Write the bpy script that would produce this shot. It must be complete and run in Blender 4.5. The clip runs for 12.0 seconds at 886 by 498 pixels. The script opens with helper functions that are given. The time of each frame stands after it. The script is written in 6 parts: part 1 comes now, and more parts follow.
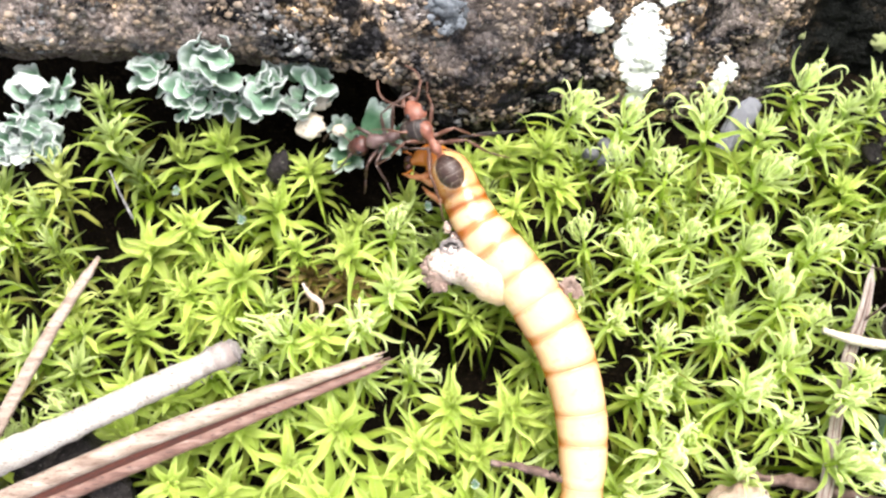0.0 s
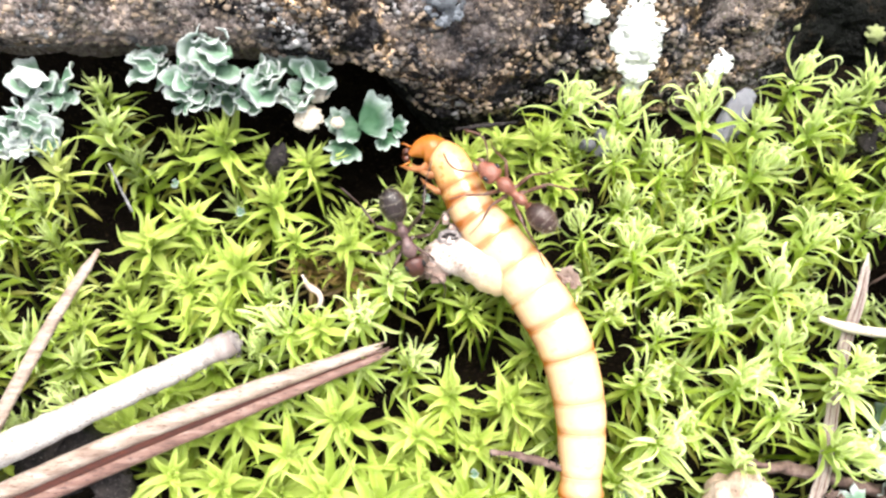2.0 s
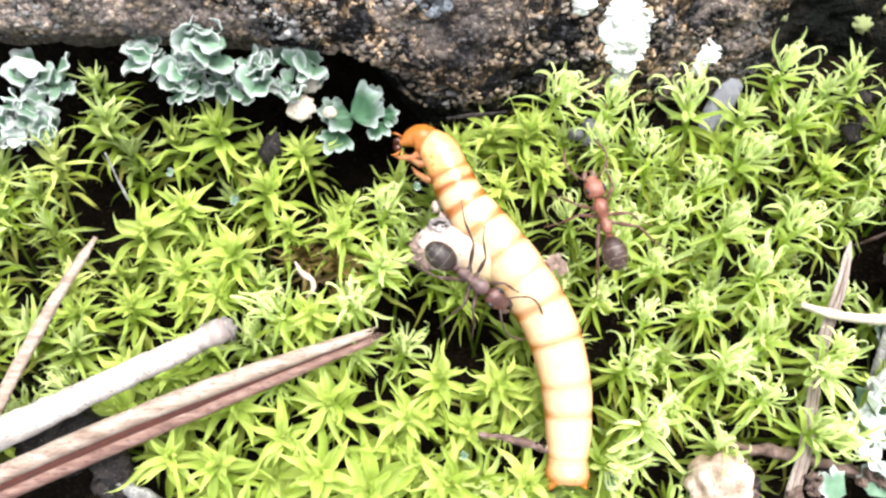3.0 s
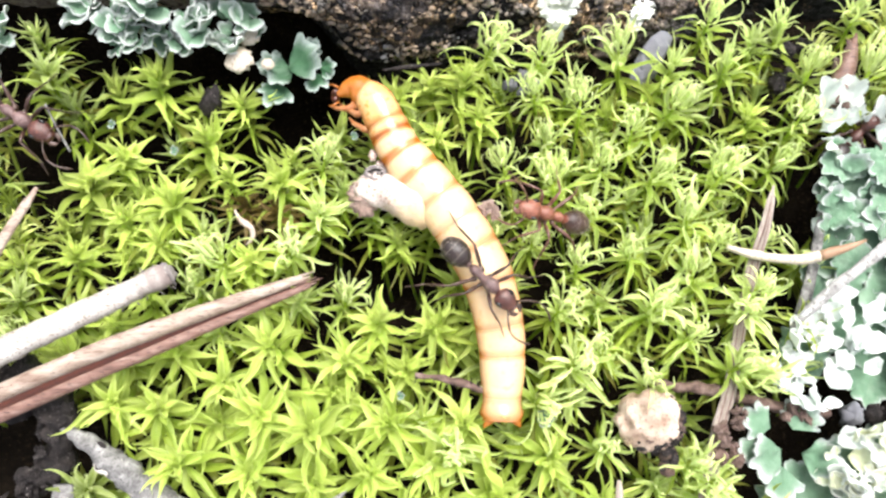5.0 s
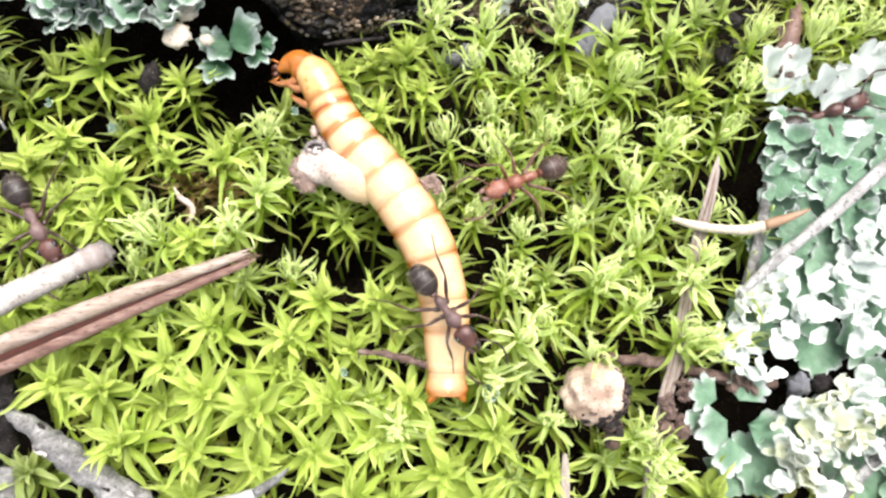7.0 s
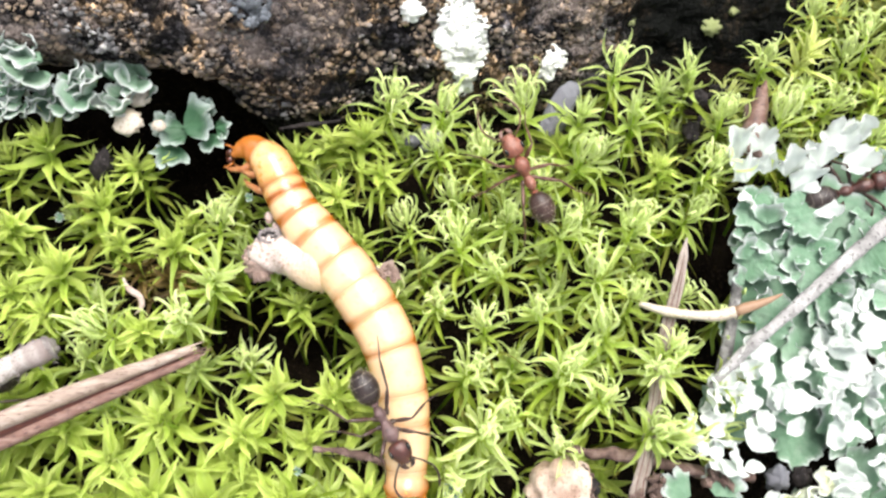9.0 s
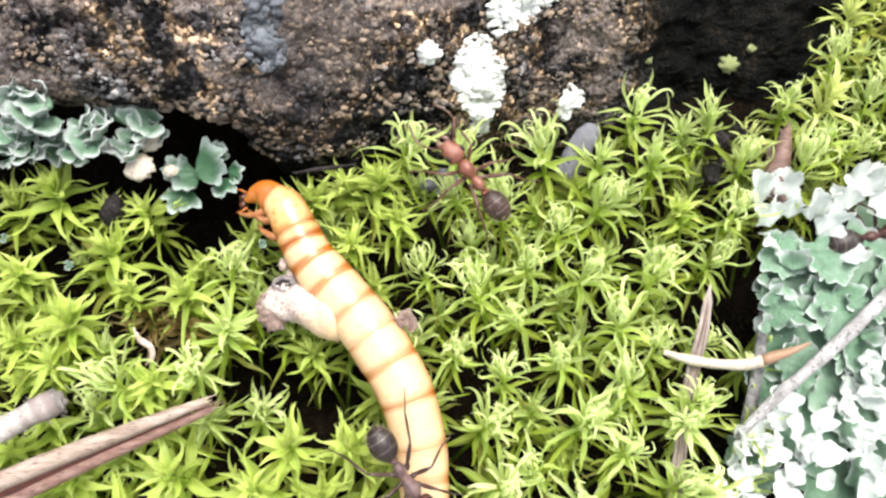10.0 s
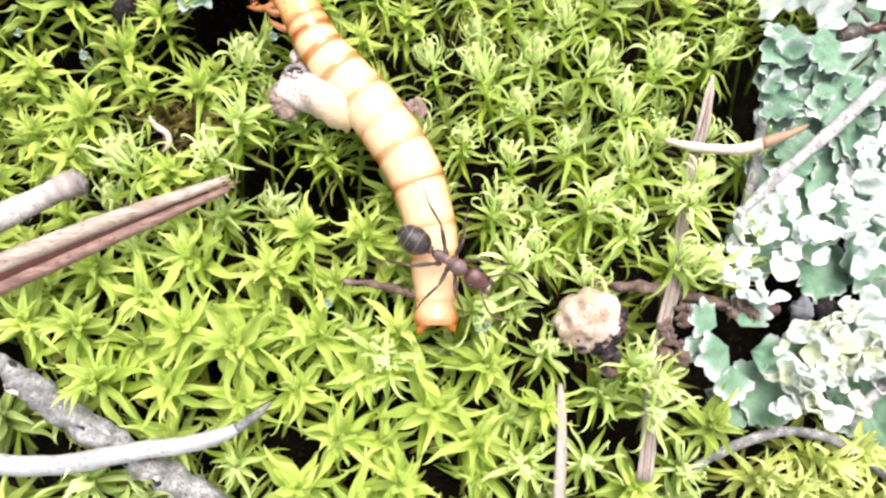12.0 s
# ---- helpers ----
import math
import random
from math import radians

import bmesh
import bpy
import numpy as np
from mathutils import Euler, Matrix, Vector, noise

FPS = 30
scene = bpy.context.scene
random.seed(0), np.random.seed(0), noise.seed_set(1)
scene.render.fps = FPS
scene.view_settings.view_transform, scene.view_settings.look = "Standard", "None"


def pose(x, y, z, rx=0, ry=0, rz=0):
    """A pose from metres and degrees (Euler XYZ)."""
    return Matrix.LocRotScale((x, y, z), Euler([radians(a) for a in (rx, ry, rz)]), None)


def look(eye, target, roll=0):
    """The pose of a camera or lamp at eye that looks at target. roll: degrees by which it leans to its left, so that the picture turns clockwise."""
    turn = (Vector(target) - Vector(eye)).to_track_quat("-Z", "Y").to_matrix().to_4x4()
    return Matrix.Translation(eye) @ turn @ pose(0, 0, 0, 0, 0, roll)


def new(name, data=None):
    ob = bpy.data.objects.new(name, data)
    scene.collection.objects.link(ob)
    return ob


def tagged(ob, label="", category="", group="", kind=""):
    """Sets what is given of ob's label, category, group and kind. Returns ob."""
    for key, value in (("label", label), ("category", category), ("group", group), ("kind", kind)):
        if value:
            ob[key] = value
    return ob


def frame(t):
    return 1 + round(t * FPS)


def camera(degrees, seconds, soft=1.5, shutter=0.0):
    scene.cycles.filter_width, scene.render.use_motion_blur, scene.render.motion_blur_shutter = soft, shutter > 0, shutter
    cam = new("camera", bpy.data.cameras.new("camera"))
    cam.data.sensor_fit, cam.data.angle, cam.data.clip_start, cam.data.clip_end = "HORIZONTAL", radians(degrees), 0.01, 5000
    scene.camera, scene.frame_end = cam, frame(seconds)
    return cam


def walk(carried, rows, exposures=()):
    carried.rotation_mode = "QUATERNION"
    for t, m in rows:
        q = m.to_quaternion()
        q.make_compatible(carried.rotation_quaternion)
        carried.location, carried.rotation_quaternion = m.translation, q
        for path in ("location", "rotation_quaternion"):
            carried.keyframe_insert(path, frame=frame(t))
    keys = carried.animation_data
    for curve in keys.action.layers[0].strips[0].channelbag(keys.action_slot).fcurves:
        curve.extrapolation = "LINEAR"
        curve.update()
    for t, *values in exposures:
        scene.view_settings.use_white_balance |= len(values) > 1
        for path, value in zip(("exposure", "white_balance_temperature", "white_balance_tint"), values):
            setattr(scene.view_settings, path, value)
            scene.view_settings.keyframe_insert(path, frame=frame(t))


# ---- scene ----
MM = 0.001  # all plan numbers below are millimetres

cam = camera(66.0, 12.0, soft=2.5, shutter=0.35)

PATH = [
    (0, (-0.28, -7.16, 36.61), (-0.02, -3.12, 0.0), 3.74),
    (0.5, (-0.35, -7.41, 36.54), (-0.02, -3.12, 0.0), 4.41),
    (1, (-0.34, -7.54, 36.55), (-0.02, -3.22, 0.0), 4.22),
    (1.5, (-0.42, -7.68, 36.59), (-0.00, -3.39, 0.0), 5.49),
    (2, (-0.32, -7.70, 36.74), (0.07, -3.60, 0.0), 5.17),
    (2.5, (-0.17, -7.66, 36.95), (0.14, -3.81, 0.0), 4.43),
    (3, (0.18, -7.86, 37.46), (0.59, -4.29, 0.0), 6.29),
    (3.2, (0.52, -7.75, 37.56), (0.76, -4.59, 0.0), 3.92),
    (4.8, (2.79, -10.43, 38.37), (3.75, -6.96, 0.0), 14.57),
    (5, (3.03, -10.73, 38.24), (4.07, -7.27, 0.0), 15.80),
    (5.5, (3.65, -11.38, 38.09), (4.83, -7.90, 0.0), 17.67),
    (6, (4.38, -11.76, 38.01), (5.59, -8.37, 0.0), 18.38),
    (6.5, (5.05, -11.96, 37.97), (6.38, -8.70, 0.0), 20.76),
    (6.7, (5.35, -12.02, 37.96), (6.70, -8.79, 0.0), 21.13),
    (8.3, (7.79, -10.56, 37.41), (8.95, -6.47, 0.0), 13.72),
    (8.5, (8.00, -9.99, 37.35), (9.15, -5.75, 0.0), 13.05),
    (9, (8.30, -9.03, 36.98), (9.54, -4.00, 0.0), 11.59),
    (9.5, (8.09, -7.78, 36.58), (9.35, -2.36, 0.0), 10.80),
    (10, (7.38, -7.10, 36.37), (8.69, -1.44, 0.0), 10.65),
    (10.5, (6.63, -9.60, 36.12), (8.02, -4.27, 0.0), 12.06),
    (11, (6.04, -13.31, 35.65), (7.41, -9.14, 0.0), 15.49),
    (11.5, (6.15, -15.98, 35.80), (7.48, -12.24, 0.0), 16.81),
    (12, (6.33, -16.36, 36.12), (7.69, -12.69, 0.0), 17.50),
]

walk(cam, [(t, look([v * MM for v in eye], [v * MM for v in target], roll)) for t, eye, target, roll in PATH],
     exposures=[(0, 1.88, 6500, 10.5), (1.5, 1.97, 6500, 10.5), (2.5, 1.97, 6420, 9.5), (3, 1.91, 6350, 9), (5, 1.76, 6450, 10), (6.5, 1.66, 6500, 10.5), (8.5, 1.52, 6500, 10.5), (9.5, 1.50, 6500, 10.5),
                (10, 1.53, 6500, 10.5), (10.5, 1.56, 6500, 11), (11, 1.69, 6480, 12), (12, 1.71, 6480, 12.5)])

# ---- light: bright overcast sky, broad soft sun from above ----
world = bpy.data.worlds.new("overcast_sky")
scene.world = world
world.use_nodes = True
wn = world.node_tree.nodes
sky = wn.new("ShaderNodeTexSky")
sky.sky_type = "NISHITA"
sky.sun_disc = False
sky.sun_elevation = radians(62)
sky.sun_rotation = radians(20)
sky.air_density, sky.dust_density, sky.ozone_density = 1.0, 4.0, 0.6
haze = wn.new("ShaderNodeHueSaturation")  # cloud cover takes the blue out of the sky
haze.inputs["Saturation"].default_value = 0.25
world.node_tree.links.new(sky.outputs[0], haze.inputs["Color"])
world.node_tree.links.new(haze.outputs[0], wn["Background"].inputs[0])
wn["Background"].inputs[1].default_value = 0.13
sun = new("sun", bpy.data.lights.new("sun", "SUN"))
sun.data.energy, sun.data.angle, sun.data.color = 1.5, radians(35), (1.0, 0.95, 0.88)
sun.matrix_world = look((0.25, 0.6, 1.5), (0, 0, 0))


# ---- materials ----
def surface(name, ramp, size=1.0, fine=0.15, rough=0.6, bump=0.5, depth=0.04, fleck=None, fleck_share=0.5,
            vary=0.15, through_light=0.0, through_colour=None, rim=None, spec=0.5, skin=0.0, island=0.0, stretch=(1, 1, 1), tone=0.62, old=None):
    """A material: a ramp of colours over broad noise of `size` mm, flecks of `fine` mm, relief of `depth` mm; tone scales the colours."""
    ramp = [[v * tone for v in c] for c in ramp]
    fleck = fleck and [v * tone for v in fleck]
    rim = rim and [v * tone for v in rim]
    old = old and [v * tone for v in old]
    m = bpy.data.materials.new(name)
    m.use_nodes = True
    nt = m.node_tree
    N, L = nt.nodes, nt.links
    bsdf, out = N["Principled BSDF"], N["Material Output"]
    co = N.new("ShaderNodeTexCoord")
    mp = N.new("ShaderNodeMapping")
    mp.inputs["Scale"].default_value = stretch
    L.new(co.outputs["Object"], mp.inputs["Vector"])
    info = N.new("ShaderNodeObjectInfo")
    big = N.new("ShaderNodeTexNoise")
    big.noise_dimensions = "4D"
    big.inputs["Scale"].default_value = 1000.0 / size
    big.inputs["Detail"].default_value = 5.0
    big.inputs["Roughness"].default_value = 0.65
    L.new(mp.outputs[0], big.inputs["Vector"])
    shift = N.new("ShaderNodeMath")
    shift.operation = "MULTIPLY"
    shift.inputs[1].default_value = 40.0
    L.new(info.outputs["Random"], shift.inputs[0])
    L.new(shift.outputs[0], big.inputs["W"])
    cr = N.new("ShaderNodeValToRGB")
    el = cr.color_ramp.elements
    while len(el) < len(ramp):
        el.new(0.5)
    for k, c in enumerate(ramp):
        el[k].position = 0.3 + 0.4 * k / max(1, len(ramp) - 1)
        el[k].color = (*c, 1)
    L.new(big.outputs["Fac"], cr.inputs[0])
    colour = cr.outputs[0]
    small = N.new("ShaderNodeTexNoise")
    small.inputs["Scale"].default_value = 1000.0 / fine
    small.inputs["Detail"].default_value = 4.0
    L.new(mp.outputs[0], small.inputs["Vector"])
    if fleck:
        edge = N.new("ShaderNodeMapRange")
        edge.inputs["From Min"].default_value = 0.62 - 0.25 * fleck_share
        edge.inputs["From Max"].default_value = 0.72 - 0.2 * fleck_share
        L.new(small.outputs["Fac"], edge.inputs["Value"])
        mix = N.new("ShaderNodeMixRGB")
        mix.inputs[2].default_value = (*fleck, 1)
        L.new(edge.outputs[0], mix.inputs[0])
        L.new(colour, mix.inputs[1])
        colour = mix.outputs[0]
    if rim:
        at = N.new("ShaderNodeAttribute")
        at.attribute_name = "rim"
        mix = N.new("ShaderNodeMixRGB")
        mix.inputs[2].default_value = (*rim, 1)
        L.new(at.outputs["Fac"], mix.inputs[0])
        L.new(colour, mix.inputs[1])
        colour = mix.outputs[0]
    if old:  # rim weights below zero mark withered parts
        age = N.new("ShaderNodeAttribute")
        age.attribute_name = "rim"
        flip = N.new("ShaderNodeMath")
        flip.operation = "MULTIPLY"
        flip.inputs[1].default_value = -1.0
        L.new(age.outputs["Fac"], flip.inputs[0])
        mix = N.new("ShaderNodeMixRGB")
        mix.use_clamp = True
        mix.inputs[2].default_value = (*old, 1)
        L.new(flip.outputs[0], mix.inputs[0])
        L.new(colour, mix.inputs[1])
        colour = mix.outputs[0]
    hue = N.new("ShaderNodeHueSaturation")
    rng = N.new("ShaderNodeMapRange")
    rng.inputs["To Min"].default_value = 1 - vary
    rng.inputs["To Max"].default_value = 1 + vary
    L.new(info.outputs["Random"], rng.inputs["Value"])
    L.new(rng.outputs[0], hue.inputs["Value"])
    L.new(colour, hue.inputs["Color"])
    colour = hue.outputs[0]
    if island:
        geo = N.new("ShaderNodeNewGeometry")
        r2 = N.new("ShaderNodeMapRange")
        r2.inputs["To Min"].default_value = 1 - island
        r2.inputs["To Max"].default_value = 1 + island
        L.new(geo.outputs["Random Per Island"], r2.inputs["Value"])
        h2 = N.new("ShaderNodeHueSaturation")
        L.new(r2.outputs[0], h2.inputs["Value"])
        L.new(colour, h2.inputs["Color"])
        colour = h2.outputs[0]
    L.new(colour, bsdf.inputs["Base Color"])
    bsdf.inputs["Roughness"].default_value = rough
    bsdf.inputs["Specular IOR Level"].default_value = spec
    if skin:
        bsdf.inputs["Subsurface Weight"].default_value = skin
        bsdf.inputs["Subsurface Radius"].default_value = (1.0, 0.5, 0.2)
        bsdf.inputs["Subsurface Scale"].default_value = 0.5 * MM
    bm_ = N.new("ShaderNodeBump")
    bm_.inputs["Strength"].default_value = bump
    bm_.inputs["Distance"].default_value = depth * MM
    L.new(small.outputs["Fac"], bm_.inputs["Height"])
    L.new(bm_.outputs[0], bsdf.inputs["Normal"])
    if through_light:
        tr = N.new("ShaderNodeBsdfTranslucent")
        if through_colour:
            tr.inputs[0].default_value = (*through_colour, 1)
        else:
            L.new(colour, tr.inputs[0])
        ms = N.new("ShaderNodeMixShader")
        ms.inputs[0].default_value = through_light
        L.new(bsdf.outputs[0], ms.inputs[1])
        L.new(tr.outputs[0], ms.inputs[2])
        L.new(ms.outputs[0], out.inputs[0])
    return m


MOSS = surface("moss_leaf", [(0.20, 0.33, 0.030), (0.36, 0.49, 0.06), (0.53, 0.64, 0.14)], size=1.8, fine=0.3, rough=0.4,
               bump=0.2, depth=0.02, vary=0.2, through_light=0.47, rim=(0.75, 0.84, 0.27), island=0.34, spec=0.32, tone=0.88, old=(0.20, 0.165, 0.035))
MOSS_CURLED = surface("curled_moss_leaf", [(0.18, 0.30, 0.022), (0.33, 0.46, 0.045), (0.50, 0.61, 0.11)], size=1.8, fine=0.3, rough=0.4,
                      bump=0.2, depth=0.02, vary=0.2, through_light=0.48, rim=(0.81, 0.89, 0.46), island=0.3, spec=0.32, tone=0.96, old=(0.19, 0.15, 0.035))
MOSS_YELLOW = surface("moss_leaf_yellow", [(0.33, 0.42, 0.06), (0.46, 0.54, 0.11), (0.58, 0.64, 0.18)], size=1.6, fine=0.3,
                      rough=0.5, bump=0.15, depth=0.02, vary=0.16, through_light=0.32, rim=(0.80, 0.84, 0.38), island=0.28, spec=0.3, tone=0.95, old=(0.22, 0.17, 0.03))
MOSS_OLD = surface("moss_leaf_old", [(0.10, 0.055, 0.018), (0.21, 0.14, 0.03), (0.32, 0.27, 0.055)], size=1.2, fine=0.2, rough=0.6,
                   bump=0.3, vary=0.2, through_light=0.3, island=0.3)
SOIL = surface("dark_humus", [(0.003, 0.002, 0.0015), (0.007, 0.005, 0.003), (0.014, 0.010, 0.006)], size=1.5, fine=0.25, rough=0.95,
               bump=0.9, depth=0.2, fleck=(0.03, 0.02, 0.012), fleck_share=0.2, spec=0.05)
def rock_surface(name):
    """Sandstone-like skin: cells of mineral grains, black crust and tan patches."""
    m = bpy.data.materials.new(name)
    m.use_nodes = True
    N, L = m.node_tree.nodes, m.node_tree.links
    bsdf = N["Principled BSDF"]
    co = N.new("ShaderNodeTexCoord")
    patch = N.new("ShaderNodeTexNoise")
    patch.inputs["Scale"].default_value = 1000 / 6.0
    patch.inputs["Detail"].default_value = 7.0
    patch.inputs["Roughness"].default_value = 0.7
    L.new(co.outputs["Object"], patch.inputs["Vector"])
    ramp = N.new("ShaderNodeValToRGB")
    stops = ((0.34, (0.008, 0.008, 0.010)), (0.47, (0.018, 0.017, 0.018)), (0.515, (0.05, 0.042, 0.036)), (0.54, (0.26, 0.175, 0.10)), (0.575, (0.18, 0.135, 0.10)),
             (0.59, (0.035, 0.032, 0.034)), (0.66, (0.06, 0.056, 0.058)), (0.72, (0.42, 0.39, 0.37)))
    el = ramp.color_ramp.elements
    while len(el) < len(stops):
        el.new(0.5)
    for e, (p, c) in zip(el, stops):
        e.position, e.color = p, (*c, 1)
    L.new(patch.outputs["Fac"], ramp.inputs[0])
    cells = N.new("ShaderNodeTexVoronoi")
    cells.inputs["Scale"].default_value = 1000 / 0.23
    warp = N.new("ShaderNodeTexNoise")
    warp.inputs["Scale"].default_value = 1000 / 0.3
    L.new(co.outputs["Object"], warp.inputs["Vector"])
    push = N.new("ShaderNodeVectorMath")
    push.operation = "MULTIPLY_ADD"
    push.inputs[1].default_value = (0.3 * MM, 0.3 * MM, 0.3 * MM)
    L.new(warp.outputs["Color"], push.inputs[0])
    L.new(co.outputs["Object"], push.inputs[2])
    L.new(push.outputs[0], cells.inputs["Vector"])
    cell_ramp = N.new("ShaderNodeValToRGB")
    ce = cell_ramp.color_ramp.elements
    ce.new(0.5)
    ce.new(0.8)
    for e, (p, v) in zip(ce, ((0.0, 0.12), (0.5, 0.6), (0.78, 1.7), (1.0, 6.0))):
        e.position, e.color = p, (v, v, v, 1)
    sep = N.new("ShaderNodeSeparateColor")
    L.new(cells.outputs["Color"], sep.inputs[0])
    L.new(sep.outputs[0], cell_ramp.inputs[0])
    mul = N.new("ShaderNodeMixRGB")
    mul.blend_type = "MULTIPLY"
    mul.inputs[0].default_value = 1.0
    L.new(cell_ramp.outputs[0], mul.inputs[2])
    # broad pale weathered areas
    area = N.new("ShaderNodeTexNoise")
    area.inputs["Scale"].default_value = 1000 / 16.0
    area.inputs["Detail"].default_value = 8.0
    area.inputs["Roughness"].default_value = 0.75
    L.new(co.outputs["Object"], area.inputs["Vector"])
    share = N.new("ShaderNodeMapRange")
    share.inputs["From Min"].default_value = 0.52
    share.inputs["From Max"].default_value = 0.56
    share.inputs["To Max"].default_value = 0.75
    sepx = N.new("ShaderNodeSeparateXYZ")
    L.new(co.outputs["Object"], sepx.inputs[0])
    dry = N.new("ShaderNodeMapRange")  # the dry end is bleached
    dry.inputs["From Min"].default_value = -7.0 * MM
    dry.inputs["From Max"].default_value = -15.0 * MM
    dry.inputs["To Max"].default_value = 0.035
    L.new(sepx.outputs[0], dry.inputs["Value"])
    lift = N.new("ShaderNodeMath")
    L.new(area.outputs["Fac"], lift.inputs[0])
    L.new(dry.outputs[0], lift.inputs[1])
    L.new(lift.outputs[0], share.inputs["Value"])
    pale = N.new("ShaderNodeMixRGB")
    L.new(share.outputs[0], pale.inputs[0])
    L.new(mul.outputs[0], pale.inputs[1])
    L.new(ramp.outputs[0], mul.inputs[1])
    soft_cells = N.new("ShaderNodeValToRGB")
    for e, (p, c) in zip(soft_cells.color_ramp.elements, ((0.0, (0.20, 0.155, 0.135, 1)), (1.0, (0.52, 0.44, 0.40, 1)))):
        e.position, e.color = p, c
    L.new(sep.outputs[0], soft_cells.inputs[0])
    L.new(soft_cells.outputs[0], pale.inputs[2])
    spot = N.new("ShaderNodeVectorMath")
    spot.operation = "DISTANCE"
    spot.inputs[1].default_value = (2.2 * MM, 7.6 * MM, 3.0 * MM)
    L.new(push.outputs[0], spot.inputs[0])
    ragged = N.new("ShaderNodeMath")
    ragged.operation = "MULTIPLY_ADD"
    ragged.inputs[1].default_value = 9.0 * MM
    L.new(patch.outputs["Fac"], ragged.inputs[0])
    L.new(spot.outputs["Value"], ragged.inputs[2])
    crust = N.new("ShaderNodeMapRange")
    crust.inputs["From Min"].default_value = 9.6 * MM
    crust.inputs["From Max"].default_value = 8.6 * MM
    crust.inputs["To Max"].default_value = 0.55
    L.new(ragged.outputs[0], crust.inputs["Value"])
    black = N.new("ShaderNodeMixRGB")
    black.inputs[2].default_value = (0.014, 0.014, 0.016, 1)
    L.new(crust.outputs[0], black.inputs[0])
    L.new(pale.outputs[0], black.inputs[1])
    # the recess's shade at the far end of the rock, put into its colour
    sep2 = N.new("ShaderNodeSeparateXYZ")
    L.new(push.outputs[0], sep2.inputs[0])
    far = N.new("ShaderNodeMapRange")
    far.inputs["From Min"].default_value = 18.0 * MM
    far.inputs["From Max"].default_value = 23.0 * MM
    L.new(sep2.outputs[0], far.inputs["Value"])
    recess_dark = N.new("ShaderNodeMixRGB")
    recess_dark.inputs[2].default_value = (0.006, 0.007, 0.006, 1)
    recess_share = N.new("ShaderNodeMath")
    recess_share.operation = "MULTIPLY"
    recess_share.inputs[1].default_value = 0.97
    L.new(far.outputs[0], recess_share.inputs[0])
    L.new(recess_share.outputs[0], recess_dark.inputs[0])
    L.new(black.outputs[0], recess_dark.inputs[1])
    dim = N.new("ShaderNodeHueSaturation")
    dim.inputs["Value"].default_value = 0.62
    L.new(recess_dark.outputs[0], dim.inputs["Color"])
    L.new(dim.outputs[0], bsdf.inputs["Base Color"])
    bsdf.inputs["Roughness"].default_value = 0.62
    bsdf.inputs["Specular IOR Level"].default_value = 0.06
    fine = N.new("ShaderNodeTexNoise")
    fine.inputs["Scale"].default_value = 1000 / 0.12
    fine.inputs["Detail"].default_value = 3.0
    L.new(co.outputs["Object"], fine.inputs["Vector"])
    add = N.new("ShaderNodeMath")
    add.operation = "SUBTRACT"
    L.new(fine.outputs["Fac"], add.inputs[0])
    L.new(cells.outputs["Distance"], add.inputs[1])
    bump = N.new("ShaderNodeBump")
    bump.inputs["Strength"].default_value = 1.0
    bump.inputs["Distance"].default_value = 0.16 * MM
    L.new(add.outputs[0], bump.inputs["Height"])
    L.new(bump.outputs[0], bsdf.inputs["Normal"])
    return m


ROCK = rock_surface("weathered_rock")
GRAIN = surface("rock_grain", [(0.020, 0.020, 0.020), (0.10, 0.092, 0.085), (0.27, 0.195, 0.13), (0.15, 0.15, 0.155), (0.46, 0.44, 0.42)], size=5.5, fine=0.12, rough=0.7, bump=0.5,
                island=0.9, vary=0.1, tone=0.62)
CRUST = surface("white_crust_lichen", [(0.66, 0.68, 0.64), (0.80, 0.81, 0.78)], size=0.7, fine=0.16, rough=0.9, bump=0.6, depth=0.08,
                island=0.08, tone=1.0)
CRUST_GREY = surface("grey_crust_lichen", [(0.16, 0.18, 0.21), (0.30, 0.33, 0.37)], size=0.7, fine=0.16, rough=0.9, bump=0.8, depth=0.12,
                     island=0.5, tone=0.4)
LICHEN = surface("grey_green_lichen", [(0.13, 0.26, 0.15), (0.21, 0.35, 0.235), (0.33, 0.46, 0.345)], size=1.1, fine=0.12, rough=0.9, spec=0.15,
                 bump=0.9, depth=0.08, rim=(0.88, 0.93, 0.91), vary=0.15, through_light=0.15, tone=0.72)
LICHEN_DEEP = surface("deep_green_lichen", [(0.05, 0.19, 0.075), (0.09, 0.27, 0.12), (0.17, 0.36, 0.20)], size=1.0, fine=0.12,
                      rough=0.6, bump=0.5, depth=0.04, rim=(1.4, 1.6, 1.5), vary=0.12, through_light=0.15, tone=0.38)
LICHEN_PALE = surface("powdery_white_lichen", [(0.60, 0.68, 0.62), (0.74, 0.79, 0.75), (0.84, 0.86, 0.84)], size=0.9, fine=0.1,
                      rough=0.9, spec=0.15, bump=0.5, depth=0.04, rim=(0.86, 0.88, 0.86), vary=0.06, through_light=0.4, tone=1.02)
LICHEN_GOLD = surface("pale_yellow_lichen", [(0.60, 0.66, 0.36), (0.74, 0.78, 0.52), (0.82, 0.84, 0.66)], size=0.9, fine=0.1,
                      rough=0.9, bump=0.6, depth=0.05, rim=(0.84, 0.86, 0.76), vary=0.1, through_light=0.35, tone=0.9)
SPOT = surface("sulphur_crust_spot", [(0.30, 0.36, 0.12), (0.46, 0.50, 0.24)], size=0.5, fine=0.1, rough=0.9, bump=0.8, depth=0.08, tone=0.5)
